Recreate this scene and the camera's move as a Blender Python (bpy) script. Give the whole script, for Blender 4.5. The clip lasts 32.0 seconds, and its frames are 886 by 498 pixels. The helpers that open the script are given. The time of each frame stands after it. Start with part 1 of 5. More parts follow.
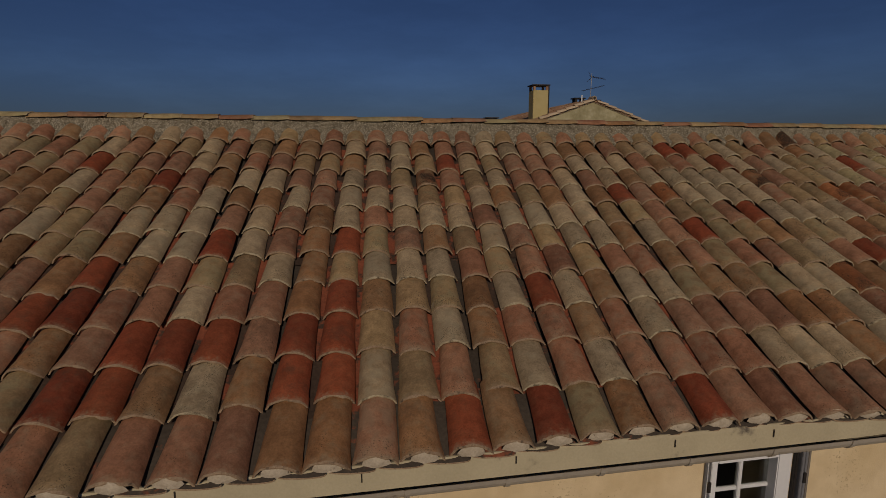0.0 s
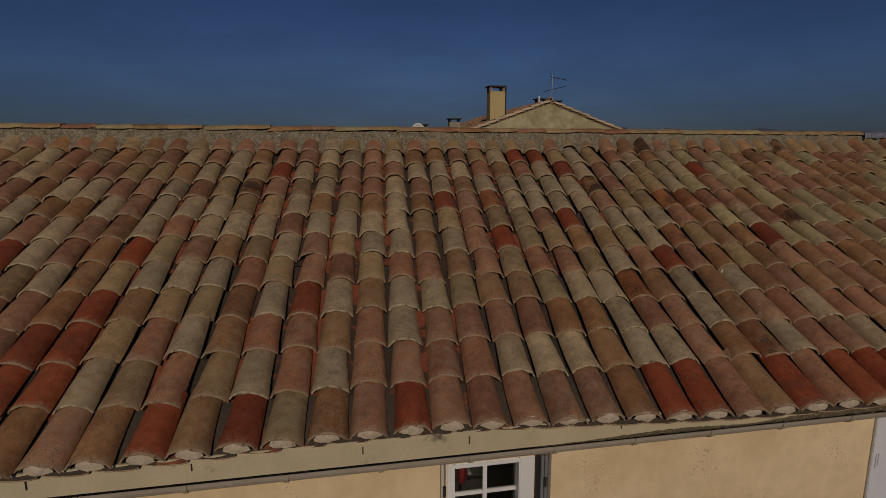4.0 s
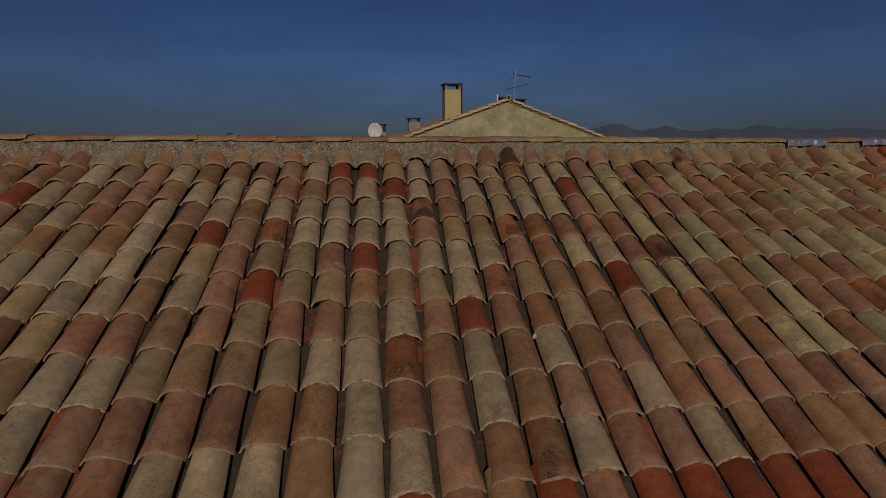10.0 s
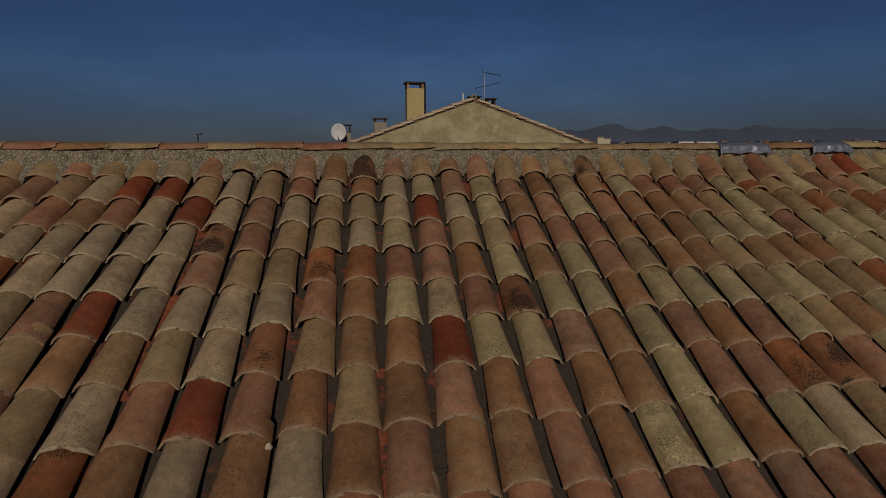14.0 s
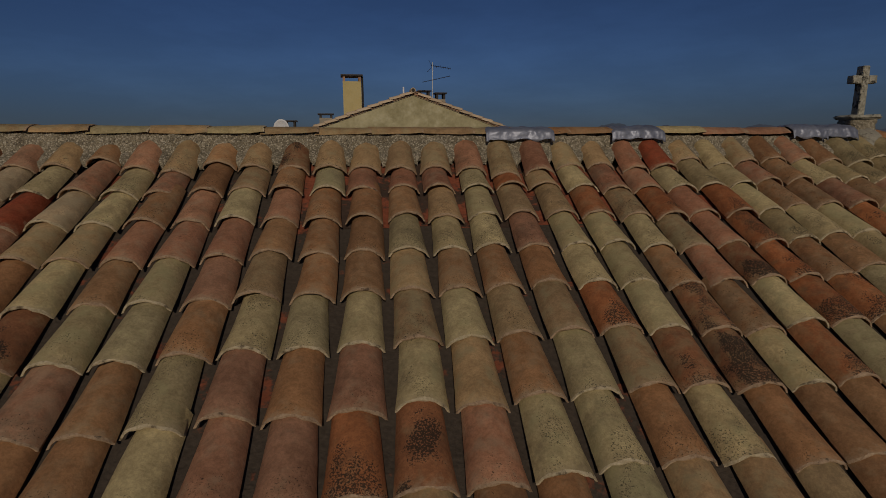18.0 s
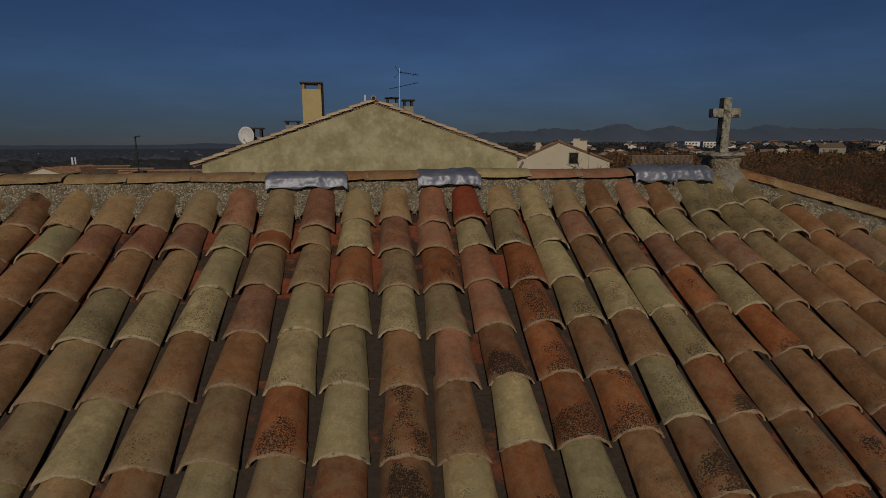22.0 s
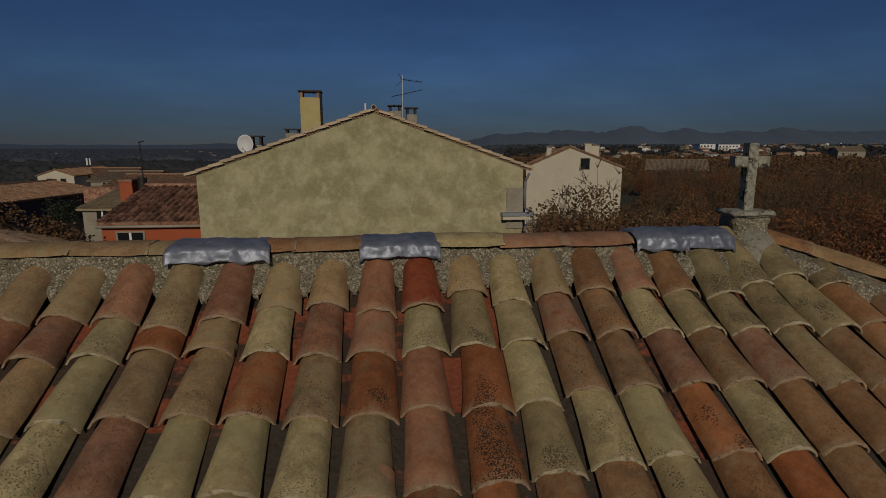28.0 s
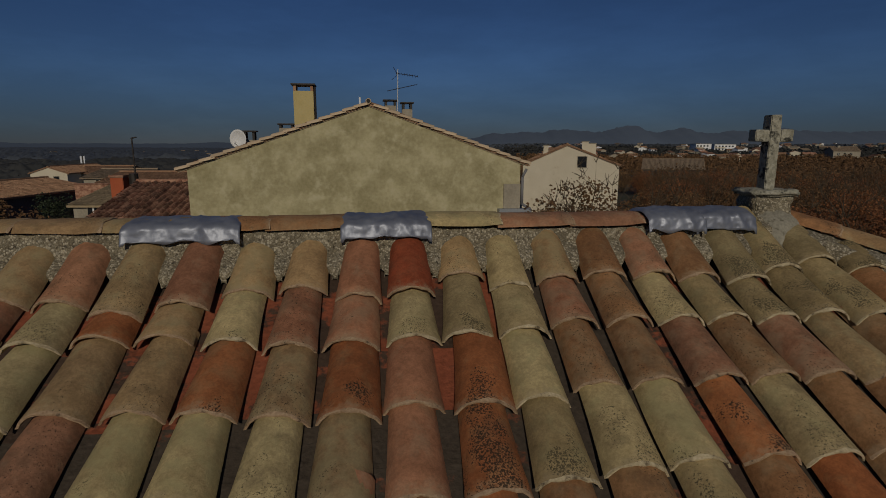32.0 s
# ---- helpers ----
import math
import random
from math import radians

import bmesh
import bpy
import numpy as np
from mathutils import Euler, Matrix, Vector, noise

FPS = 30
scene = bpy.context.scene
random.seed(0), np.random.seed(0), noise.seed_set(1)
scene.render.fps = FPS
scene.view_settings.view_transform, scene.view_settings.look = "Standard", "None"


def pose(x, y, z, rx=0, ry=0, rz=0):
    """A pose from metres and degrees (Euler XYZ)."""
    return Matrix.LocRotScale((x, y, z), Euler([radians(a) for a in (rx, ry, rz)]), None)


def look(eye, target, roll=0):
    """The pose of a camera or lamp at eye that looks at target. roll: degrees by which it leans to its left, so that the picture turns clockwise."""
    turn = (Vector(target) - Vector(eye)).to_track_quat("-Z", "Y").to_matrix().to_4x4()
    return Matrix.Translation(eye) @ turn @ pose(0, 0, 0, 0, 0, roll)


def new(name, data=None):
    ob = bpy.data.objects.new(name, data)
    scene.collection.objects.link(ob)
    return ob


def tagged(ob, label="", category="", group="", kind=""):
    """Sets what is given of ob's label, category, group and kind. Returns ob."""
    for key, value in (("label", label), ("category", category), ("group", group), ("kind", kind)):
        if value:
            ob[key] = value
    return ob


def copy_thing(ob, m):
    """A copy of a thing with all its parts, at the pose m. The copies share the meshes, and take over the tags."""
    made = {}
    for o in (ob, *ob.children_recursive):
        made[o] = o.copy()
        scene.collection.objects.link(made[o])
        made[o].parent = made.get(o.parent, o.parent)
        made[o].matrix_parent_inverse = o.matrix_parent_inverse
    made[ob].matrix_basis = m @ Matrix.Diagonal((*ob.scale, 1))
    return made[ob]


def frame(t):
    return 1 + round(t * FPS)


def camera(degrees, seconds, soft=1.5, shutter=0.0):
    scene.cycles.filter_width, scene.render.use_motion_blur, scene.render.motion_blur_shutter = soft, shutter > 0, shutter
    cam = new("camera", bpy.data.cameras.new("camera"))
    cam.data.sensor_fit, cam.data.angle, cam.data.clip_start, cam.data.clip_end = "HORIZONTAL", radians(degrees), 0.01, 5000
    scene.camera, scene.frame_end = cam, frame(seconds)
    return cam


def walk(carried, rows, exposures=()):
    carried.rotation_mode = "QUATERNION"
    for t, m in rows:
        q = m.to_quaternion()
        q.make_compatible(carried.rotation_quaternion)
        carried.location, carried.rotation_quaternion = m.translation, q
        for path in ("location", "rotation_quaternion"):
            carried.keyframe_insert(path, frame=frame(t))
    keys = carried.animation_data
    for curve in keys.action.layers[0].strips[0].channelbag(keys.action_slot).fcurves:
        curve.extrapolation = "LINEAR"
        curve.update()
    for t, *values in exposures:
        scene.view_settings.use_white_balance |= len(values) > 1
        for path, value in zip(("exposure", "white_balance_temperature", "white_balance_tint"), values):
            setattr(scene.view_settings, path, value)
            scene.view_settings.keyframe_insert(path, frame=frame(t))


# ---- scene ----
EXPOSURE = -1.65
cam = camera(78.2, 32.0, soft=0.9)
METRES, EYE, TILT, LEAN, TURN = 12.0, 7.5, -10.3, 0.0, 0.0
ROWS = [
    (0.0, 0.0, 0.0, 0.0, 0.0, 0.0, -0.0),
    (0.5, 0.018, -0.0024, 0.0025, 0.07, -0.05, 0.01),
    (1.0, 0.047, -0.0035, 0.0042, 0.13, -0.06, 0.04),
    (1.5, 0.0797, -0.0029, 0.0064, 0.07, -0.03, 0.05),
    (2.0, 0.096, -0.0018, 0.0086, -0.02, -0.1, 0.07),
    (2.5, 0.1023, -0.0012, 0.0087, -0.07, -0.09, 0.09),
    (3.0, 0.1056, -0.0021, 0.0082, -0.09, -0.12, 0.11),
    (3.5, 0.1185, -0.0046, 0.0075, -0.07, -0.12, 0.13),
    (4.0, 0.1365, -0.0071, 0.0062, -0.04, -0.12, 0.15),
    (4.5, 0.1559, -0.0096, 0.0057, -0.04, -0.14, 0.16),
    (6.5, 0.1967, -0.0158, 0.0067, -0.07, -0.15, 0.23),
    (7.0, 0.2013, -0.0106, 0.0084, -0.08, -0.17, 0.25),
    (7.5, 0.2103, -0.0011, 0.0114, -0.08, -0.19, 0.26),
    (8.0, 0.2218, 0.0133, 0.016, -0.12, -0.23, 0.27),
    (8.5, 0.2338, 0.0291, 0.0211, -0.15, -0.25, 0.27),
    (9.0, 0.2484, 0.0473, 0.0264, -0.16, -0.29, 0.3),
    (9.5, 0.2625, 0.0664, 0.0305, -0.16, -0.37, 0.29),
    (10.0, 0.2788, 0.0903, 0.0351, -0.16, -0.34, 0.32),
    (10.5, 0.2922, 0.113, 0.0402, -0.18, -0.33, 0.35),
    (11.0, 0.3023, 0.1303, 0.0456, -0.24, -0.37, 0.35),
    (11.5, 0.3091, 0.138, 0.0483, -0.24, -0.39, 0.36),
    (12.0, 0.3248, 0.1473, 0.051, -0.28, -0.34, 0.34),
    (12.5, 0.346, 0.1586, 0.0539, -0.32, -0.36, 0.38),
    (13.0, 0.3686, 0.1705, 0.0562, -0.37, -0.32, 0.38),
    (13.5, 0.3787, 0.1762, 0.0571, -0.41, -0.34, 0.38),
    (15.5, 0.3873, 0.1961, 0.05, -0.41, -0.33, 0.33),
    (16.0, 0.4064, 0.2079, 0.0502, -0.37, -0.34, 0.32),
    (16.5, 0.4354, 0.2211, 0.051, -0.31, -0.31, 0.33),
    (17.0, 0.469, 0.2343, 0.0542, -0.27, -0.33, 0.3),
    (17.5, 0.513, 0.249, 0.0584, -0.2, -0.46, 0.31),
    (18.0, 0.5603, 0.2628, 0.0622, -0.13, -0.4, 0.32),
    (18.5, 0.6163, 0.2783, 0.0669, 0.05, -0.35, 0.23),
    (19.0, 0.6517, 0.2911, 0.0692, -0.03, -0.31, 0.23),
    (19.5, 0.663, 0.2988, 0.0722, -0.09, -0.3, 0.27),
    (20.0, 0.6647, 0.3028, 0.0753, -0.11, -0.3, 0.25),
    (20.5, 0.6658, 0.3044, 0.0774, -0.02, -0.33, 0.24),
    (21.0, 0.6689, 0.3048, 0.0799, 0.11, -0.32, 0.23),
    (21.5, 0.6725, 0.3046, 0.0852, 0.23, -0.38, 0.2),
    (22.0, 0.6756, 0.3028, 0.0931, 0.34, -0.36, 0.2),
    (22.5, 0.6779, 0.3006, 0.0994, 0.47, -0.33, 0.18),
    (23.0, 0.6778, 0.3002, 0.0991, 0.51, -0.32, 0.17),
    (23.5, 0.6785, 0.3073, 0.0957, 0.62, -0.33, 0.15),
    (24.0, 0.6811, 0.3245, 0.0895, 0.76, -0.3, 0.1),
    (24.5, 0.6877, 0.3484, 0.0878, 0.99, -0.38, 0.07),
    (25.0, 0.6955, 0.3639, 0.1031, 0.97, -0.46, 0.02),
    (25.5, 0.6996, 0.3677, 0.1298, 0.99, -0.34, -0.02),
    (27.5, 0.6981, 0.3679, 0.1361, 1.26, -0.25, -0.19),
    (28.0, 0.7013, 0.3617, 0.1291, 1.58, -0.24, -0.29),
    (28.5, 0.707, 0.3619, 0.1213, 1.56, -0.26, -0.34),
    (29.0, 0.7047, 0.3667, 0.1183, 1.52, -0.29, -0.33),
    (29.5, 0.701, 0.3702, 0.116, 1.54, -0.32, -0.35),
    (30.0, 0.6941, 0.371, 0.1153, 1.55, -0.34, -0.34),
    (30.5, 0.6902, 0.3715, 0.1141, 1.64, -0.35, -0.38),
    (31.0, 0.6942, 0.3731, 0.1148, 1.65, -0.37, -0.41),
    (31.5, 0.6993, 0.3774, 0.1193, 1.42, -0.31, -0.38),
    (32.0, 0.7027, 0.3849, 0.1215, 1.22, -0.3, -0.35),
]
walk(cam, [(t, pose(0, 0, EYE, TILT, LEAN, TURN) @ pose(METRES * x, METRES * y, METRES * z, 90 + pitch, roll, yaw)) for t, x, y, z, yaw, pitch, roll in ROWS],
     exposures=[(0.0, EXPOSURE - 0.08, 6600, 16), (3.3, EXPOSURE - 0.1, 6600, 16), (4.5, EXPOSURE - 0.22, 6580, 16), (6.5, EXPOSURE - 0.26, 6550, 16), (8.2, EXPOSURE - 0.3, 6450, 17), (9.4, EXPOSURE - 0.08, 6450, 16),
                (10.0, EXPOSURE, 6450, 16), (12.0, EXPOSURE - 0.04, 6470, 15), (16.0, EXPOSURE - 0.06, 6500, 14), (20.0, EXPOSURE - 0.06, 6500, 12), (25.0, EXPOSURE - 0.08, 6400, 10), (29.0, EXPOSURE - 0.04, 6300, 8), (32.0, EXPOSURE - 0.04, 6300, 8)])

# ---- world and sun ----
SUN_EL, SUN_AZ = radians(25.0), radians(176.0)
world = bpy.data.worlds.new("world")
scene.world = world
world.use_nodes = True
wn = world.node_tree.nodes
sky = wn.new("ShaderNodeTexSky")
sky.sky_type = "NISHITA"
sky.sun_disc = False
sky.sun_elevation, sky.sun_rotation = SUN_EL, SUN_AZ
sky.air_density, sky.dust_density, sky.ozone_density = 1.0, 0.0, 6.0
tint = wn.new("ShaderNodeMix")
tint.data_type, tint.blend_type = "RGBA", "MULTIPLY"
tint.inputs[0].default_value = 1.0
tint.inputs[7].default_value = (0.80, 0.90, 1.20, 1.0)
world.node_tree.links.new(sky.outputs[0], tint.inputs[6])
# a winter haze that greys and dims the lowest few degrees of the sky
where = wn.new("ShaderNodeTexCoord")
split = wn.new("ShaderNodeSeparateXYZ")
world.node_tree.links.new(where.outputs["Generated"], split.inputs[0])
height = wn.new("ShaderNodeMapRange")
height.interpolation_type = "SMOOTHSTEP"
for key, val in (("From Min", -0.02), ("From Max", 0.15), ("To Min", 0.0), ("To Max", 1.0)):
    height.inputs[key].default_value = val
world.node_tree.links.new(split.outputs[2], height.inputs["Value"])
haze = wn.new("ShaderNodeMix")
haze.data_type = "RGBA"
haze.inputs[6].default_value, haze.inputs[7].default_value = (0.47, 0.455, 0.475, 1), (1, 1, 1, 1)
world.node_tree.links.new(height.outputs[0], haze.inputs[0])
veil = wn.new("ShaderNodeMix")
veil.data_type, veil.blend_type = "RGBA", "MULTIPLY"
veil.inputs[0].default_value = 1.0
world.node_tree.links.new(tint.outputs[2], veil.inputs[6])
world.node_tree.links.new(haze.outputs[2], veil.inputs[7])
wisp_map = wn.new("ShaderNodeMapping")
wisp_map.inputs["Scale"].default_value = (2.2, 2.2, 9.0)
wisp_map.inputs["Rotation"].default_value = (0.0, radians(14), 0.0)
world.node_tree.links.new(where.outputs["Generated"], wisp_map.inputs[0])
wisp = wn.new("ShaderNodeTexNoise")
wisp.inputs["Scale"].default_value, wisp.inputs["Detail"].default_value, wisp.inputs["Roughness"].default_value = 2.0, 5.0, 0.6
world.node_tree.links.new(wisp_map.outputs[0], wisp.inputs["Vector"])
thin = wn.new("ShaderNodeMapRange")
for key, val in (("From Min", 0.42), ("From Max", 0.72), ("To Min", 0.97), ("To Max", 1.14)):
    thin.inputs[key].default_value = val
world.node_tree.links.new(wisp.outputs[0], thin.inputs["Value"])
cirrus = wn.new("ShaderNodeMix")
cirrus.data_type, cirrus.blend_type = "RGBA", "MULTIPLY"
cirrus.inputs[0].default_value = 1.0
world.node_tree.links.new(veil.outputs[2], cirrus.inputs[6])
world.node_tree.links.new(thin.outputs[0], cirrus.inputs[7])
world.node_tree.links.new(cirrus.outputs[2], wn["Background"].inputs[0])
wn["Background"].inputs[1].default_value = 0.05

sun_data = bpy.data.lights.new("sun", "SUN")
sun_data.energy, sun_data.angle, sun_data.color = 5.0, radians(0.6), (1.0, 0.87, 0.68)
sun = new("sun", sun_data)
sun.matrix_world = look((0, 0, 60), (-math.cos(SUN_EL) * math.sin(radians(4)), math.cos(SUN_EL) * math.cos(radians(4)), 60 - math.sin(SUN_EL)))


# ---- materials ----
def shader(name, rough=0.9, metal=0.0, spec=0.3):
    m = bpy.data.materials.new(name)
    m.use_nodes = True
    b = m.node_tree.nodes["Principled BSDF"]
    b.inputs["Roughness"].default_value = rough
    b.inputs["Metallic"].default_value = metal
    b.inputs["Specular IOR Level"].default_value = spec
    return m, m.node_tree.nodes, m.node_tree.links, b


def noise_node(n, l, vec, scale, detail=3.0, rough=0.55):
    t = n.new("ShaderNodeTexNoise")
    t.inputs["Scale"].default_value, t.inputs["Detail"].default_value, t.inputs["Roughness"].default_value = scale, detail, rough
    l.new(vec, t.inputs["Vector"])
    return t.outputs[0]


def ramp(n, l, fac, lo, hi, a=0.0, b=1.0):
    r = n.new("ShaderNodeMapRange")
    r.interpolation_type = "SMOOTHSTEP"
    for key, v in (("From Min", lo), ("From Max", hi), ("To Min", a), ("To Max", b)):
        r.inputs[key].default_value = v
    l.new(fac, r.inputs["Value"])
    return r.outputs[0]


def blend(n, l, fac, a, b, kind="MIX"):
    x = n.new("ShaderNodeMix")
    x.data_type, x.blend_type = "RGBA", kind
    for sock, v in ((x.inputs[0], fac), (x.inputs[6], a), (x.inputs[7], b)):
        if isinstance(v, (int, float)):
            sock.default_value = v
        elif isinstance(v, tuple):
            sock.default_value = (*v, 1.0)
        else:
            l.new(v, sock)
    return x.outputs[2]


def arith(n, l, op, a, b=0.0):
    x = n.new("ShaderNodeMath")
    x.operation = op
    for sock, v in zip(x.inputs, (a, b)):
        if isinstance(v, (int, float)):
            sock.default_value = v
        else:
            l.new(v, sock)
    return x.outputs[0]


def bump(n, l, bsdf, height, strength, distance=0.01):
    x = n.new("ShaderNodeBump")
    x.inputs["Strength"].default_value, x.inputs["Distance"].default_value = strength, distance
    l.new(height, x.inputs["Height"])
    l.new(x.outputs[0], bsdf.inputs["Normal"])


def piece_random(n, l):
    """One number a piece: by object for single pieces, by island for joined ones."""
    o, g = n.new("ShaderNodeObjectInfo"), n.new("ShaderNodeNewGeometry")
    return arith(n, l, "FRACT", arith(n, l, "ADD", o.outputs["Random"], g.outputs["Random Per Island"])), g.outputs["Position"]


def surface(name, a, b, rough=0.9, scale=3.0, fine=40.0, amount=0.5, relief=0.3, dist=0.006, stain=None, stain_scale=1.5, stain_lo=0.55, stain_hi=0.7, metal=0.0, spec=0.3, vary=0.0):
    """Two colours mixed by a broad and a fine noise, with an optional stain and relief."""
    m, n, l, p = shader(name, rough, metal, spec)
    rnd, pos = piece_random(n, l)
    broad, grain = noise_node(n, l, pos, scale, 4.0), noise_node(n, l, pos, fine, 3.0)
    f = arith(n, l, "ADD", arith(n, l, "MULTIPLY", ramp(n, l, broad, 0.3, 0.7), 1 - amount), arith(n, l, "MULTIPLY", ramp(n, l, grain, 0.3, 0.7), amount))
    c = blend(n, l, f, a, b)
    if vary:
        c = blend(n, l, 1.0, c, blend(n, l, rnd, (1 - vary,) * 3, (1 + vary,) * 3), "MULTIPLY")
    if stain:
        c = blend(n, l, ramp(n, l, noise_node(n, l, pos, stain_scale, 5.0, 0.65), stain_lo, stain_hi), c, stain)
    l.new(c, p.inputs["Base Color"])
    bump(n, l, p, arith(n, l, "ADD", broad, grain), relief, dist)
    return m


def tile_attr(n, name):
    x = n.new("ShaderNodeAttribute")
    x.attribute_name = name
    return x.outputs["Fac"]


def tile_clay(name, a, b, lichen=(0.33, 0.29, 0.16), lichen_amount=0.5, spots=0.3, spot_colour=(0.034, 0.025, 0.017)):
    """Fired clay: a hue of its own for each tile, weathered blotches, pale lichen and patches of dark crust."""
    m, n, l, p = shader(name, 0.9, 0.0, 0.2)
    rnd, pos = piece_random(n, l)
    rnd2 = arith(n, l, "FRACT", arith(n, l, "MULTIPLY", rnd, 17.31))
    rnd3 = arith(n, l, "FRACT", arith(n, l, "MULTIPLY", rnd, 51.7))
    rnd4 = arith(n, l, "FRACT", arith(n, l, "MULTIPLY", rnd, 91.3))
    c = blend(n, l, rnd, a, b)
    c = blend(n, l, 1.0, c, blend(n, l, rnd2, (0.78, 0.79, 0.8), (1.14, 1.1, 1.04)), "MULTIPLY")
    broad = noise_node(n, l, pos, 6.0, 4.0)
    c = blend(n, l, 1.0, c, blend(n, l, ramp(n, l, broad, 0.3, 0.72), (0.84, 0.82, 0.79), (1.12, 1.11, 1.08)), "MULTIPLY")
    grain = noise_node(n, l, pos, 90.0, 5.0, 0.75)
    c = blend(n, l, 1.0, c, blend(n, l, ramp(n, l, grain, 0.36, 0.64), (0.86, 0.86, 0.86), (1.14, 1.14, 1.14)), "MULTIPLY")
    smear = noise_node(n, l, pos, 22.0, 6.0, 0.6)
    c = blend(n, l, 1.0, c, blend(n, l, ramp(n, l, smear, 0.36, 0.64), (0.89, 0.88, 0.86), (1.11, 1.11, 1.1)), "MULTIPLY")
    film = arith(n, l, "ADD", noise_node(n, l, pos, 14.0, 4.0, 0.6), arith(n, l, "MULTIPLY", rnd3, 0.2))
    c = blend(n, l, arith(n, l, "MULTIPLY", ramp(n, l, film, 0.54, 0.82), lichen_amount), c, lichen)
    worn = arith(n, l, "ADD", tile_attr(n, "along"), arith(n, l, "MULTIPLY", noise_node(n, l, pos, 40.0, 4.0, 0.7), 0.35))
    c = blend(n, l, ramp(n, l, worn, 0.3, 0.16, 0.0, 0.45), c, (0.36, 0.285, 0.18))
    soot = ramp(n, l, arith(n, l, "ADD", noise_node(n, l, pos, 9.0, 5.0, 0.7), arith(n, l, "MULTIPLY", rnd4, 0.16)), 0.6, 0.8)
    c = blend(n, l, arith(n, l, "MULTIPLY", soot, 0.35), c, (0.09, 0.065, 0.042))
    along, crown = tile_attr(n, "along"), tile_attr(n, "crown")
    where = arith(n, l, "ADD", noise_node(n, l, pos, 5.5, 2.0), arith(n, l, "MULTIPLY", rnd4, 0.25))
    where = arith(n, l, "ADD", where, arith(n, l, "MULTIPLY", arith(n, l, "SUBTRACT", ramp(n, l, crown, 0.1, 0.9), ramp(n, l, along, 0.1, 0.6)), 0.16))
    crust = arith(n, l, "ADD", noise_node(n, l, pos, 150.0, 4.0, 0.7), arith(n, l, "MULTIPLY", ramp(n, l, where, 0.54, 0.84), 0.32))
    edge = 0.85 - 0.17 * spots
    c = blend(n, l, arith(n, l, "MULTIPLY", ramp(n, l, crust, edge + 0.01, edge + 0.05), 0.92), c, spot_colour)
    l.new(c, p.inputs["Base Color"])
    bump(n, l, p, arith(n, l, "ADD", arith(n, l, "MULTIPLY", broad, 0.6), arith(n, l, "ADD", grain, arith(n, l, "MULTIPLY", crust, 0.8))), 0.38, 0.006)
    return m


CLAY = {
    "rose": tile_clay("clay_rose", (0.318, 0.149, 0.088), (0.365, 0.196, 0.12), lichen=(0.36, 0.275, 0.175), lichen_amount=0.4, spots=-0.3),
    "brown": tile_clay("clay_brown", (0.29, 0.147, 0.070), (0.345, 0.198, 0.099), lichen=(0.35, 0.275, 0.16), lichen_amount=0.35, spots=-0.22),
    "sand": tile_clay("clay_sand", (0.332, 0.217, 0.117), (0.376, 0.267, 0.142), lichen_amount=0.5, spots=-0.22),
    "pale": tile_clay("clay_pale", (0.395, 0.315, 0.170), (0.445, 0.375, 0.210), lichen=(0.36, 0.322, 0.162), lichen_amount=0.6, spots=-0.03, spot_colour=(0.10, 0.085, 0.05)),
    "buff": tile_clay("clay_buff", (0.40, 0.30, 0.185), (0.455, 0.355, 0.23), lichen=(0.39, 0.33, 0.21), lichen_amount=0.5, spots=-0.1, spot_colour=(0.10, 0.085, 0.05)),
    "mossy": tile_clay("clay_mossy", (0.30, 0.232, 0.122), (0.35, 0.28, 0.155), lichen=(0.30, 0.265, 0.14), lichen_amount=0.5, spots=0.4, spot_colour=(0.085, 0.07, 0.04)),
    "red": tile_clay("clay_red", (0.245, 0.058, 0.028), (0.30, 0.082, 0.037), lichen_amount=0.06, spots=-0.5),
    "orange": tile_clay("clay_orange", (0.31, 0.112, 0.045), (0.355, 0.145, 0.062), lichen_amount=0.2, spots=0.42),
    "crust": tile_clay("clay_crusted", (0.25, 0.108, 0.052), (0.29, 0.135, 0.068), lichen_amount=0.3, spots=0.72),
}
LIP = surface("worn_lip", (0.26, 0.17, 0.10), (0.48, 0.35, 0.225), 0.95, 20, 120, 0.6, 0.6, 0.006, stain=(0.12, 0.085, 0.055), stain_scale=30, stain_lo=0.55, stain_hi=0.68)
LIP_PALE = surface("pale_worn_lip", (0.37, 0.295, 0.175), (0.61, 0.52, 0.345), 0.95, 20, 120, 0.6, 0.6, 0.006, stain=(0.15, 0.115, 0.07), stain_scale=30, stain_lo=0.5, stain_hi=0.66)
PALE_RIMS = ("pale", "buff", "mossy")
CLASSES = list(CLAY)


def channel_clay(name, dirty, clean, lo):
    m, n, l, p = shader(name, 0.95, 0.0, 0.15)
    rnd, pos = piece_random(n, l)
    dirt = arith(n, l, "ADD", noise_node(n, l, pos, 5.0, 5.0, 0.7), arith(n, l, "MULTIPLY", rnd, 0.22))
    c = blend(n, l, ramp(n, l, dirt, lo, lo + 0.1), dirty, clean)
    c = blend(n, l, 1.0, c, blend(n, l, noise_node(n, l, pos, 50.0, 4.0), (0.5, 0.5, 0.5), (1.5, 1.5, 1.5)), "MULTIPLY")
    l.new(c, p.inputs["Base Color"])
    bump(n, l, p, noise_node(n, l, pos, 60.0, 4.0), 0.6, 0.008)
    return m


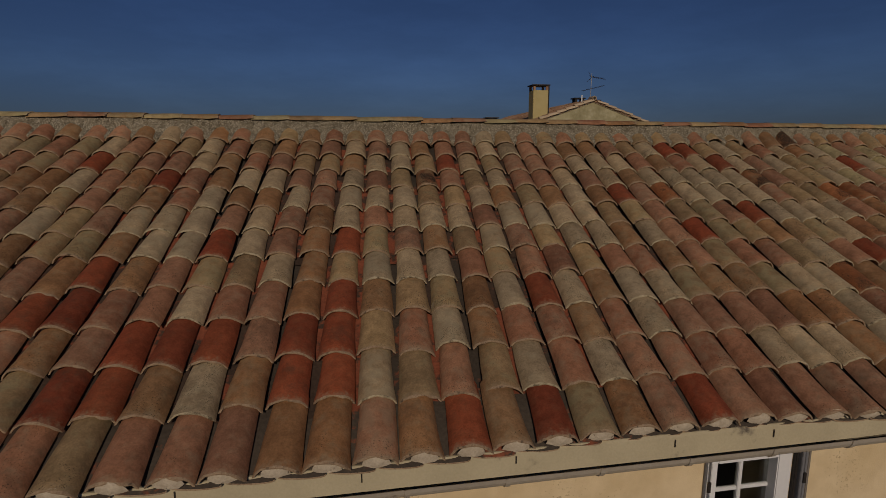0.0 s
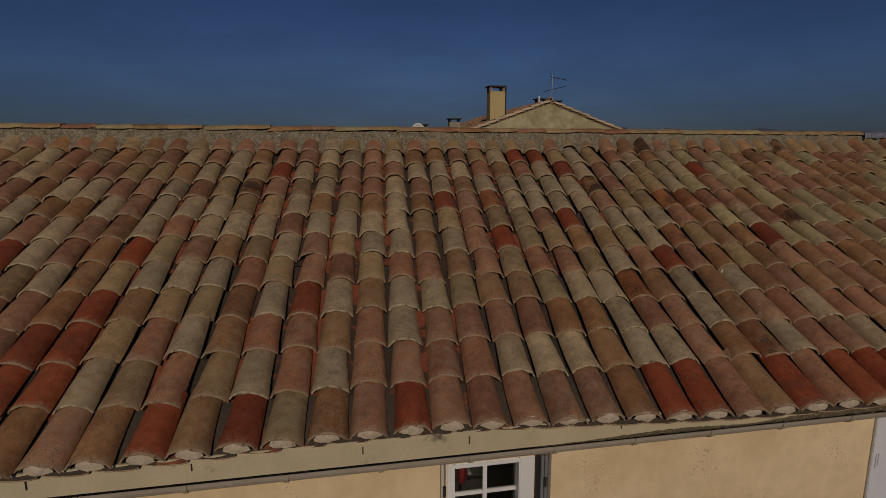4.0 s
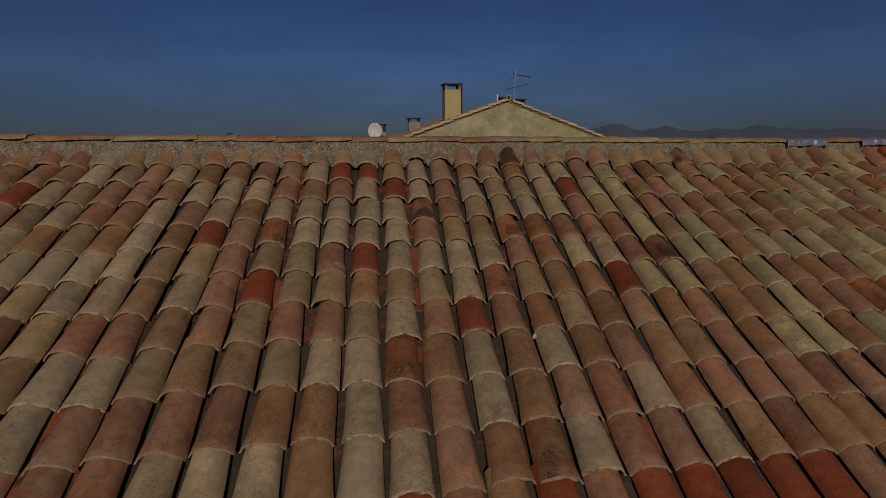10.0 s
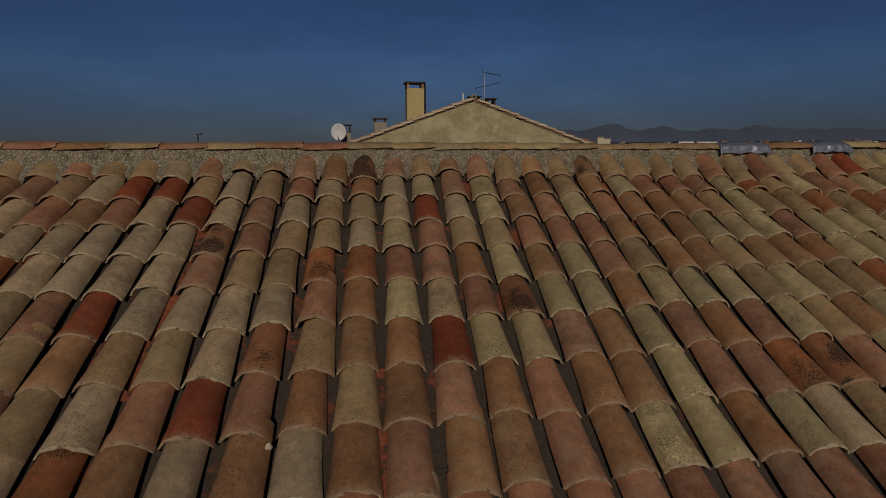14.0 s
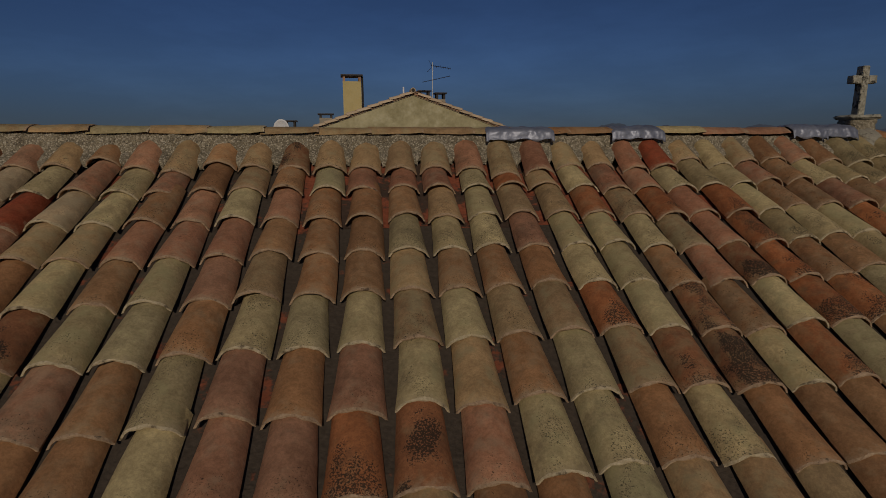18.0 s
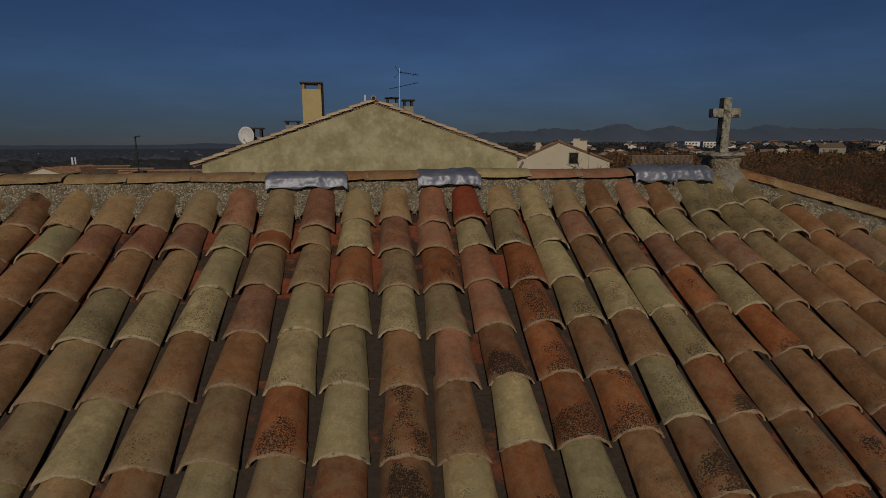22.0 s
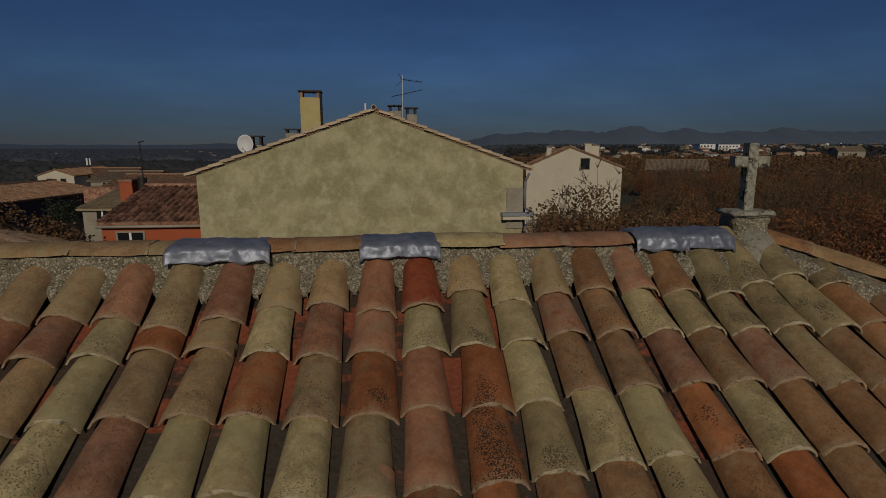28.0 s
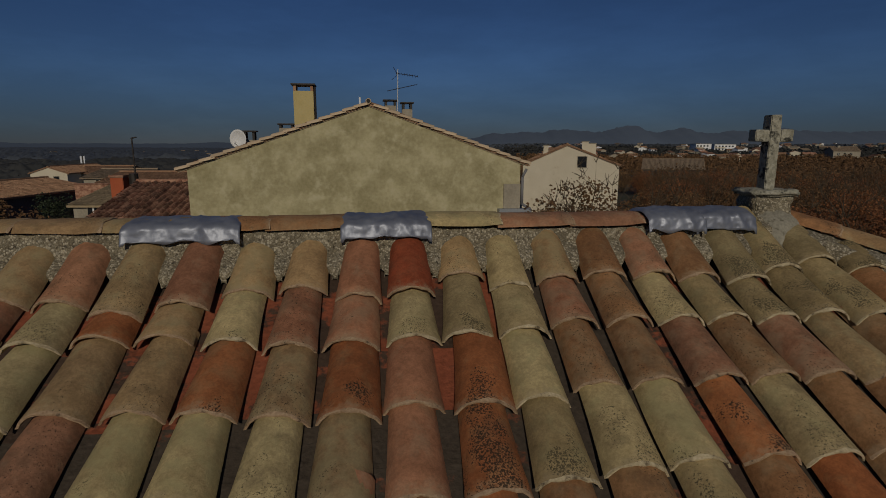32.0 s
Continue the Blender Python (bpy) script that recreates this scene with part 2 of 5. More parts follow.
CHANNEL = channel_clay("channel_clay", (0.068, 0.054, 0.042), (0.23, 0.075, 0.04), 0.70)
CHANNEL_RED = channel_clay("red_channel_clay", (0.075, 0.05, 0.037), (0.28, 0.086, 0.046), 0.57)


def pebbly_mortar():
    """Lime mortar with pale pebbles standing in it and dark lichen specks."""
    m, n, l, p = shader("ridge_mortar", 0.95, 0.0, 0.2)
    rnd, pos = piece_random(n, l)
    cells = n.new("ShaderNodeTexVoronoi")
    cells.inputs["Scale"].default_value = 115.0
    l.new(pos, cells.inputs["Vector"])
    stone = n.new("ShaderNodeSeparateColor")
    l.new(cells.outputs["Color"], stone.inputs[0])
    c = blend(n, l, ramp(n, l, noise_node(n, l, pos, 12.0, 5.0, 0.65), 0.3, 0.7), (0.16, 0.137, 0.096), (0.31, 0.27, 0.19))
    c = blend(n, l, ramp(n, l, stone.outputs[0], 0.6, 0.8, 0.0, 0.85), c, (0.47, 0.42, 0.32))
    c = blend(n, l, ramp(n, l, cells.outputs["Distance"], 0.4, 0.7, 0.0, 0.5), c, (0.09, 0.078, 0.055))
    c = blend(n, l, ramp(n, l, noise_node(n, l, pos, 60.0, 4.0, 0.7), 0.56, 0.64, 0.0, 0.8), c, (0.06, 0.052, 0.038))
    l.new(c, p.inputs["Base Color"])
    bump(n, l, p, arith(n, l, "ADD", noise_node(n, l, pos, 40.0, 4.0), arith(n, l, "SUBTRACT", 1.0, cells.outputs["Distance"])), 0.7, 0.008)
    return m


MORTAR = pebbly_mortar()
CEMENT = surface("smooth_cement", (0.20, 0.185, 0.145), (0.33, 0.31, 0.25), 0.95, 9, 70, 0.6, 0.5, 0.008, stain=(0.09, 0.085, 0.06), stain_scale=22, stain_lo=0.55, stain_hi=0.72)
PLUG = surface("eave_mortar", (0.46, 0.38, 0.28), (0.64, 0.55, 0.42), 0.95, 30, 90, 0.5, 0.5, 0.006, stain=(0.16, 0.11, 0.075), stain_scale=22, stain_lo=0.62, stain_hi=0.72)
LEAD = surface("flashing_metal", (0.17, 0.185, 0.235), (0.27, 0.29, 0.345), 0.48, 6, 40, 0.3, 0.12, 0.01, metal=0.4, spec=0.5)


def pitted_render():
    """Smooth yellow render with broad stains and patches of small pits."""
    m, n, l, p = shader("yellow_render", 0.95, 0.0, 0.2)
    rnd, pos = piece_random(n, l)
    c = blend(n, l, ramp(n, l, noise_node(n, l, pos, 1.4, 5.0, 0.6), 0.3, 0.7), (0.66, 0.51, 0.30), (0.78, 0.625, 0.40))
    c = blend(n, l, 1.0, c, blend(n, l, ramp(n, l, noise_node(n, l, pos, 9.0, 4.0), 0.3, 0.7), (0.95, 0.94, 0.92), (1.04, 1.04, 1.04)), "MULTIPLY")
    patch = ramp(n, l, noise_node(n, l, pos, 2.3, 3.0), 0.54, 0.66)
    pits = arith(n, l, "MULTIPLY", ramp(n, l, noise_node(n, l, pos, 62.0, 2.0), 0.60, 0.68), patch)
    c = blend(n, l, arith(n, l, "MULTIPLY", pits, 0.65), c, (0.34, 0.24, 0.13))
    l.new(c, p.inputs["Base Color"])
    bump(n, l, p, arith(n, l, "SUBTRACT", noise_node(n, l, pos, 110.0, 3.0), pits), 0.3, 0.005)
    return m


RENDER = pitted_render()
CORNICE = surface("cornice_render", (0.47, 0.405, 0.265), (0.56, 0.485, 0.32), 0.95, 4, 80, 0.4, 0.35, 0.005, stain=(0.12, 0.1, 0.08), stain_scale=5, stain_lo=0.6, stain_hi=0.75)
GUTTER = surface("gutter_plastic", (0.33, 0.285, 0.225), (0.42, 0.37, 0.30), 0.5, 3, 40, 0.4, 0.05, 0.002, stain=(0.16, 0.13, 0.1), stain_scale=6, stain_lo=0.62, stain_hi=0.8)
LITTER = surface("leaf_litter", (0.07, 0.055, 0.035), (0.20, 0.165, 0.10), 0.95, 40, 160, 0.6, 0.8, 0.008, stain=(0.42, 0.36, 0.24), stain_scale=90, stain_lo=0.6, stain_hi=0.66)
DARK = surface("flat_dark", (0.03, 0.026, 0.022), (0.06, 0.05, 0.04), 0.95)
PVC = surface("white_frame", (0.72, 0.72, 0.72), (0.8, 0.8, 0.8), 0.45, 2, 30, 0.3, 0.02, 0.001)
SHUTTER_GREY = surface("grey_shutter", (0.16, 0.16, 0.17), (0.2, 0.2, 0.21), 0.6, 3, 40, 0.4, 0.05, 0.001)
BOARD = surface("white_board", (0.62, 0.64, 0.68), (0.68, 0.70, 0.74), 0.7, 4, 50, 0.4, 0.05, 0.001)
STRIP = surface("strip_grey", (0.16, 0.14, 0.118), (0.23, 0.20, 0.168), 0.95, 5, 60, 0.5, 0.4, 0.006)
INK = surface("faint_marks", (0.42, 0.43, 0.46), (0.5, 0.51, 0.54), 0.8)
STONE = surface("lichen_stone", (0.20, 0.19, 0.145), (0.44, 0.42, 0.34), 0.95, 9, 60, 0.55, 0.8, 0.012, stain=(0.045, 0.045, 0.038), stain_scale=11, stain_lo=0.53, stain_hi=0.62)
GABLE = surface("gable_render", (0.285, 0.25, 0.135), (0.50, 0.45, 0.275), 0.95, 1.5, 11, 0.3, 0.3, 0.02, stain=(0.50, 0.455, 0.30), stain_scale=3.0, stain_lo=0.5, stain_hi=0.78)
CREAM = surface("cream_render", (0.54, 0.48, 0.365), (0.61, 0.55, 0.43), 0.95, 0.8, 20, 0.4, 0.2, 0.01, stain=(0.45, 0.38, 0.27), stain_scale=1.2, stain_lo=0.58, stain_hi=0.75)
CHIMNEY = surface("chimney_render", (0.46, 0.37, 0.16), (0.52, 0.43, 0.21), 0.95, 3, 40, 0.4, 0.2, 0.006)
BRICK_RED = surface("red_render", (0.36, 0.085, 0.035), (0.42, 0.115, 0.05), 0.9, 1.0, 30, 0.4, 0.15, 0.006)
GREY_STONE = surface("grey_wall", (0.25, 0.22, 0.17), (0.36, 0.32, 0.25), 0.95, 1.3, 12, 0.5, 0.3, 0.02)
DIM_WALL = surface("dark_wall", (0.06, 0.055, 0.05), (0.10, 0.09, 0.08), 0.95, 1.0, 12)
# the long low house's shade is in this dark wall colour
SHADE_WALL = surface("shaded_wall", (0.07, 0.064, 0.058), (0.11, 0.1, 0.09), 0.95, 1.0, 12)
ROOF_FAR = surface("far_tiles", (0.24, 0.13, 0.075), (0.37, 0.23, 0.14), 0.92, 1.2, 7, 0.6, 0.3, 0.02, vary=0.3)
ROOF_DULL = surface("dull_tiles", (0.21, 0.155, 0.105), (0.31, 0.235, 0.16), 0.92, 1.2, 7, 0.6, 0.3, 0.02, vary=0.25)
IRON = surface("dark_iron", (0.03, 0.028, 0.026), (0.06, 0.05, 0.045), 0.6, metal=0.5)
ALU = surface("dull_aluminium", (0.42, 0.42, 0.43), (0.5, 0.5, 0.5), 0.5, metal=0.6)
DISH = surface("white_dish", (0.62, 0.62, 0.62), (0.7, 0.7, 0.7), 0.5)
ZINC = surface("zinc", (0.25, 0.27, 0.3), (0.34, 0.36, 0.39), 0.5, metal=0.4)
WINDOW_DARK = surface("dark_glass", (0.012, 0.013, 0.015), (0.02, 0.022, 0.025), 0.12, spec=0.6)
BARK = surface("bark", (0.055, 0.04, 0.026), (0.10, 0.075, 0.05), 0.95, 6, 40, 0.5, 0.6, 0.01)
LEAF = surface("dry_leaf", (0.13, 0.05, 0.021), (0.255, 0.108, 0.042), 0.8, 0.6, 5, 0.4, 0.1, 0.01, vary=0.45)
ROOF_NEAR = surface("pale_brown_tiles", (0.17, 0.105, 0.065), (0.33, 0.235, 0.155), 0.92, 3.0, 12, 0.5, 0.3, 0.02, vary=0.35)
ROOF_BROWN = surface("brown_tiles", (0.27, 0.205, 0.125), (0.37, 0.29, 0.18), 0.92, 1.2, 7, 0.6, 0.3, 0.02, vary=0.2)
ROOF_RED = surface("red_brown_tiles", (0.13, 0.046, 0.028), (0.42, 0.25, 0.165), 0.92, 3.2, 9, 0.5, 0.3, 0.02, vary=0.55)
LEAF_PALE = surface("pale_dry_leaf", (0.15, 0.085, 0.038), (0.24, 0.15, 0.07), 0.8, 0.6, 5, 0.4, 0.1, 0.01, vary=0.4)
LEAF_DULL = surface("dull_brown_leaf", (0.092, 0.05, 0.023), (0.165, 0.092, 0.043), 0.85, 0.3, 5, 0.4, 0.1, 0.01, vary=0.4)
LEAF_GREEN = surface("dark_needles", (0.022, 0.032, 0.016), (0.045, 0.058, 0.03), 0.85, 0.8, 8, 0.4, 0.1, 0.01, vary=0.35)
SCRUB = surface("far_scrub", (0.026, 0.029, 0.03), (0.045, 0.044, 0.042), 0.95, 0.05, 0.6, 0.5, 0.2, 0.1, vary=0.35)
# scrub lightened towards blue: aerial haze mixed into the colour of the farthest woods
SCRUB_HAZED = surface("hazed_distant_woods", (0.052, 0.062, 0.078), (0.078, 0.089, 0.108), 0.95, 0.03, 0.3, 0.5, 0.2, 0.1, vary=0.2)
GROUND = surface("plain", (0.05, 0.047, 0.038), (0.085, 0.072, 0.052), 0.95, 0.02, 0.4, 0.5, 0.2, 0.1, stain=(0.05, 0.055, 0.03), stain_scale=0.012, stain_lo=0.48, stain_hi=0.6)
# distance haze is put into the hills' base colours, paler for the farther ranges
HILL = surface("hazed_hill", (0.065, 0.085, 0.115), (0.08, 0.10, 0.135), 1.0, 0.002, 0.01, 0.5, 0.0, spec=0.0)
HILL_FAR = surface("hazed_far_hill", (0.11, 0.138, 0.186), (0.121, 0.15, 0.198), 1.0, 0.002, 0.01, 0.5, 0.0, spec=0.0)


def pane_glass():
    m, n, l, p = shader("window_pane", 0.05, 0.0, 0.5)
    p.inputs["Base Color"].default_value = (0.34, 0.36, 0.36, 1)
    p.inputs["Transmission Weight"].default_value = 1.0
    p.inputs["IOR"].default_value = 1.45
    return m


GLASS = pane_glass()
RED_CLOTH = surface("red_plastic", (0.2, 0.02, 0.02), (0.28, 0.03, 0.03), 0.5)


# ---- mesh helpers ----
def mesh_of(name, verts, faces, mats, index=None, smooth=False):
    me = bpy.data.meshes.new(name)
    me.from_pydata([tuple(v) for v in verts], [], faces)
    for m in mats:
        me.materials.append(m)
    if index is not None:
        me.polygons.foreach_set("material_index", index)
    if smooth:
        me.polygons.foreach_set("use_smooth", [True] * len(faces))
    me.update()
    return me


def place(name, me, parent=None, m=None, label=""):
    ob = new(name, me)
    if parent is not None:
        ob.parent = parent
    if m is not None:
        ob.matrix_basis = m
    if label:
        tagged(ob, label)
    return ob


def part(name, bm, material, parent, label="", m=None, smooth=False):
    me = bpy.data.meshes.new(name)
    bm.to_mesh(me)
    bm.free()
    me.materials.append(material)
    if smooth:
        me.polygons.foreach_set("use_smooth", [True] * len(me.polygons))
    return place(name, me, parent, m, label)


def thing(name, label, category, group="", kind="", m=None):
    ob = new(name)
    if m is not None:
        ob.matrix_basis = m
    return tagged(ob, label, category, group, kind)


def box(x0, y0, z0, x1, y1, z1, bevel=0.0, bm=None):
    bm = bm or bmesh.new()
    r = bmesh.ops.create_cube(bm, size=1.0, matrix=Matrix.Translation(((x0 + x1) / 2, (y0 + y1) / 2, (z0 + z1) / 2)) @ Matrix.Diagonal((x1 - x0, y1 - y0, z1 - z0, 1)))
    if bevel:
        edges = list({e for v in r["verts"] for e in v.link_edges})
        bmesh.ops.bevel(bm, geom=edges, offset=bevel, segments=2, affect="EDGES")
    return bm


def tube(a, b, r0, r1=None, seg=8, bm=None):
    bm = bm or bmesh.new()
    a, b = Vector(a), Vector(b)
    d = b - a
    m = Matrix.Translation((a + b) / 2) @ d.to_track_quat("Z", "Y").to_matrix().to_4x4()
    bmesh.ops.create_cone(bm, cap_ends=True, segments=seg, radius1=r0, radius2=r0 if r1 is None else r1, depth=d.length, matrix=m)
    return bm


def prism(outline, y0, y1, bm=None):
    """An outline in x, z drawn out from y0 to y1."""
    bm = bm or bmesh.new()
    f = [bm.verts.new((x, y0, z)) for x, z in outline]
    g = [bm.verts.new((x, y1, z)) for x, z in outline]
    bm.faces.new(f)
    bm.faces.new(g[::-1])
    for i in range(len(f)):
        j = (i + 1) % len(f)
        bm.faces.new((f[j], f[i], g[i], g[j]))
    bmesh.ops.recalc_face_normals(bm, faces=bm.faces)
    return bm


# ---- the tiled roof: its plan ----
EAVE_Y, EAVE_S, EAVE_Z = 2.389, 0.183, 6.075
RIDGE_Y, RIDGE_S, RIDGE_Z = 6.067, 0.155, 7.690
COL_0, COL_STEP, COL_AZ = 0.134, 0.2223, radians(6.1)
COURSES = 12
HIP_A, HIP_B = Vector((10.137, 7.666)), Vector((14.78, 5.094))
LEFT_COL, RIGHT_COL = -29, 63


def eave_point(x):
    return Vector((x, EAVE_Y + EAVE_S * x, EAVE_Z))


def ridge_point(x, dz=0.0):
    return Vector((x, RIDGE_Y + RIDGE_S * x, RIDGE_Z + dz + 0.0015 * max(0.0, 2.0 - x) ** 2))


def column(i):
    """Foot and head of a column of tiles."""
    xe = COL_0 + COL_STEP * i
    e = eave_point(xe)
    t = math.tan(COL_AZ)
    run = (RIDGE_Y + RIDGE_S * xe - e.y) / (1 + RIDGE_S * t)
    x = xe - t * run
    return e, ridge_point(x)


def past_hip(p):
    """How far a point lies beyond the hip line, in plan."""
    d = (HIP_B - HIP_A).normalized()
    return (Vector((p[0], p[1])) - HIP_A).dot(Vector((-d.y, d.x)))


def column_frame(i):
    e, r = column(i)
    up = (r - e).normalized()
    side = Vector((1, EAVE_S, 0)).normalized()
    nrm = side.cross(up).normalized()
    side = up.cross(nrm).normalized()
    return e, r, side, up, nrm


def overhang(i):
    """How far the lowest tiles hang past the eave line at a column."""
    t = min(1.0, max(0.0, (COL_0 + COL_STEP * i - 1.5) / 2.3))
    return 0.105 * t * t * (3 - 2 * t) + 0.03 * min(1.0, max(0.0, 1.0 - (COL_0 + COL_STEP * i)))


# how far each column's courses lie above an even spacing, in courses, from column 8 on, and where its topmost tile begins, from column 15 on
COURSE_SHIFT = (0.06, 0.06, 0.1, 0.05, 0.0, -0.03, -0.03, -0.07, -0.07, -0.06, -0.03, -0.03, -0.07, -0.12, -0.08, -0.15, -0.13, -0.15, -0.12, -0.1,
                -0.15, -0.13, -0.1, -0.16, -0.12, -0.1, -0.13, -0.2, -0.3, -0.3, -0.27, -0.27, -0.22, -0.08, -0.1, -0.1, -0.1, -0.15, -0.17, -0.2)
TOP_FOOT = (11.25, 11.23, 10.8, 10.68, 10.81, 10.94, 10.9, 11.12, 10.79, 10.66, 10.96, 10.8, 10.75, 10.67, 10.69, 10.65, 10.65, 10.58, 10.36, 10.47, 10.7, 10.75, 10.57, 10.58, 10.9, 10.67,
            10.73, 10.8, 10.69, 10.66, 10.56, 10.76, 10.93)


def clamp(x):
    return min(1.0, max(0.0, x))


def sag(i, f):
    """How far the tiling has sunk below a flat plane at a share f of the way up."""
    return 0.028 * clamp((f - 0.15) / 0.5) * (1 - clamp((i - 38) / 6))


def fan(i, f):
    """How far a column closes up towards the ridge before the hip, sideways."""
    return -0.05 * COL_STEP * max(0.0, i - 38.5) * clamp((f - 0.4) / 0.45)


def course_foot(i, j, run):
    """How far up the slope the foot of a tile lies, before its own small slip."""
    if j == COURSES - 1 and 15 <= i <= 47:
        return TOP_FOOT[i - 15] / COURSES * run + 0.04
    shift = COURSE_SHIFT[i - 8] if 8 <= i <= 47 else (-0.16 if i > 47 else 0.0)
    if j < 3:
        shift = -0.09 * clamp((i - 15) / 12)
    return (j + shift) / COURSES * run + 1.5 * sag(i, j / COURSES)


def at(origin, side, up, nrm):
    return Matrix(((side.x, up.x, nrm.x, origin.x), (side.y, up.y, nrm.y, origin.y), (side.z, up.z, nrm.z, origin.z), (0, 0, 0, 1)))


def barrel(rng, length=0.43, w0=0.192, w1=0.160, rise0=0.060, rise1=0.045, lift=0.016, seg=10, rows=4, thick=0.010, rough=1.0, rim=0.008):
    """A half-round tile: foot at the origin, running up +y, with a thick uneven lip."""
    v, f = [], []
    phase, bend = rng.uniform(0, 6.28), rng.uniform(-0.006, 0.006) * rough

    def pt(s, a, inset):
        w, h = (w0 + (w1 - w0) * s + 0.007 * max(0.0, 1 - s * 9)) / 2 - inset, rise0 + (rise1 - rise0) * s - inset
        a = 0.6 + a * (math.pi - 1.2) / math.pi
        c, sn = math.cos(a) / math.cos(0.6), (math.sin(a) - math.sin(0.6)) / (1 - math.sin(0.6))
        wob = 0.0022 * rough * math.sin(3 * a + phase + 4 * s)
        skirt = 0.005 + 0.009 * min(1.0, s / 0.15) if abs(c) > 0.999 else 0.0
        return (c * w + bend * math.sin(3.1 * s), s * length, lift * (1 - s) + sn * h + wob - skirt)

    lip = [0.0035 * rough * math.sin(5 * k / seg * 3.1 + phase) + rng.uniform(-0.0035, 0.003) * rough for k in range(seg + 1)]
    steps = [0.0, rim / length] + [(r + 1) / rows for r in range(rows)]
    for r, s in enumerate(steps):
        for k in range(seg + 1):
            x, y, z = pt(s, math.pi * k / seg, 0)
            v.append((x, y + (lip[k] if r == 0 else lip[(k + 3) % (seg + 1)] * 0.9 if r == 1 else 0), z - (0.003 if r == 0 else 0)))
    w = seg + 1
    for r in range(rows + 1):
        for k in range(seg):
            f.append((r * w + k + 1, r * w + k, (r + 1) * w + k, (r + 1) * w + k + 1))
    smooth = [True] * len(f)
    edge = [1] * seg + [0] * (len(f) - seg)
    b = len(v)
    for k in range(seg + 1):
        x, y, z = pt(0, math.pi * k / seg, 0)
        v.append((x, y + lip[k], z - 0.003))
    for s, n in ((0.0, 0), (0.35, 1)):
        for k in range(seg + 1):
            x, y, z = pt(s, math.pi * k / seg, thick)
            v.append((x, y + (lip[k] if n == 0 else 0), z))
    for k in range(seg):
        f.append((b + k, b + k + 1, b + w + k + 1, b + w + k))
        f.append((b + w + k, b + w + k + 1, b + 2 * w + k + 1, b + 2 * w + k))
        smooth += [False, True]
        edge += [1, 0]
    return v, f, smooth, edge


def mark_tiles(me, count, seg, rows):
    """Store how far along its tile and how near the crown each vertex lies."""
    w = seg + 1
    steps = [0.0, 0.03] + [(r + 1) / rows for r in range(rows)] + [0.0, 0.0, 0.35]
    along = [s for s in steps for _ in range(w)] * count
    crown = [math.sin(math.pi * k / seg) for _ in steps for k in range(w)] * count
    for name, values in (("along", along), ("crown", crown)):
        me.attributes.new(name, "FLOAT", "POINT").data.foreach_set("value", values)


rng = random.Random(7)
SHAPES = [barrel(rng, w0=0.200 + rng.uniform(-0.009, 0.009), w1=0.160 + rng.uniform(-0.008, 0.006), rise0=0.060 + rng.uniform(-0.003, 0.005)) for _ in range(7)]
SHAPES += [barrel(rng, w0=0.206 + rng.uniform(-0.008, 0.008), w1=0.172 + rng.uniform(-0.007, 0.006), rise0=0.060 + rng.uniform(-0.003, 0.005)) for _ in range(7)]

# the pattern of tiles that stand out by their colour: a line a course, from the eave up, a letter a column (r red, p pale, o orange, c crusted, s sand, m rose, b brown)
PATTERN = (
    ".............................r.r...r.m....rrm.r.rrrrr........................................",
    "....................rr.p.rrp...p.p....ppp.pp..cp..p..........................................",
    ".....................rrr.rr..p.....p......p..p...p...........................................",
    "..................rr......r.....rp.pp.....po.p.p......pp.p...bpsss...........................",
    "...................r....p..ppp........msmmspmrmbsbmbmb.p..ocmppbpbbbscsb.....................",
    "....................pprp..r.......pp.pmrssbsspcsbbrppmbp...psbpsccpopbcbbc...................",
    "....................pp.p..p.pp..pppp.smssmrppppmbppmcppbpppspssopcbpoopcssb..................",
    "........................p.ppp..p...pbrmoppppmssoommbpbp...bsbbbppbmcosbpsob..................",
    "...................r..pp..p..c..p..pmp.pppppcms.ppmssmm..bbpppmpppsmopppopssb................",
    "................r...p......pp.r...mmppp.bmprpmpssprppbmp.bbbspssosomopbbmbmsb................",
    "................p...p.....p......pmpbbmsprrspsmpbppmpm.sbpmmmpospmmpppmbpsssp................",
    "..................................msmss.sspmssmbc....s..cssssmsmssmrspsbmbsppp...............",
)
LETTER = {"r": "red", "p": "pale", "o": "orange", "c": "crust", "b": "brown", "s": "sand", "m": "rose"}


def tile_tone(i, j):
    letter = PATTERN[j][i - LEFT_COL]
    r = random.Random(i * 131 + j * 7 + 5)
    if letter == "p" and r.random() > (i - 14) / 14:
        return "buff"
    if letter in "ps" and r.random() < (i - 38) / 9:
        return "mossy" if letter == "p" or j > 9 else "brown"
    if letter in LETTER:
        return LETTER[letter]
    if i > 30 and j < 6:
        return r.choice(("brown", "brown", "rose", "rose", "brown", "orange", "crust", "sand"))
    if i > 44 and r.random() < 0.5:
        return r.choice(("mossy", "brown", "brown"))
    u = r.random() - (0.15 if j < 3 else 0.0)
    return "rose" if u < 0.40 else "brown" if u < 0.72 else "sand" if u < 0.93 else "buff"


# ---- ground, plain and hills ----
def ground_z(x, y):
    """The town beyond the trees climbs a little; the rest is flat."""
    side = min(1.0, max(0.0, (x - 20) / 80))
    return side * side * (3 - 2 * side) * min(11.0, max(0.0, y - 350) * 0.022)


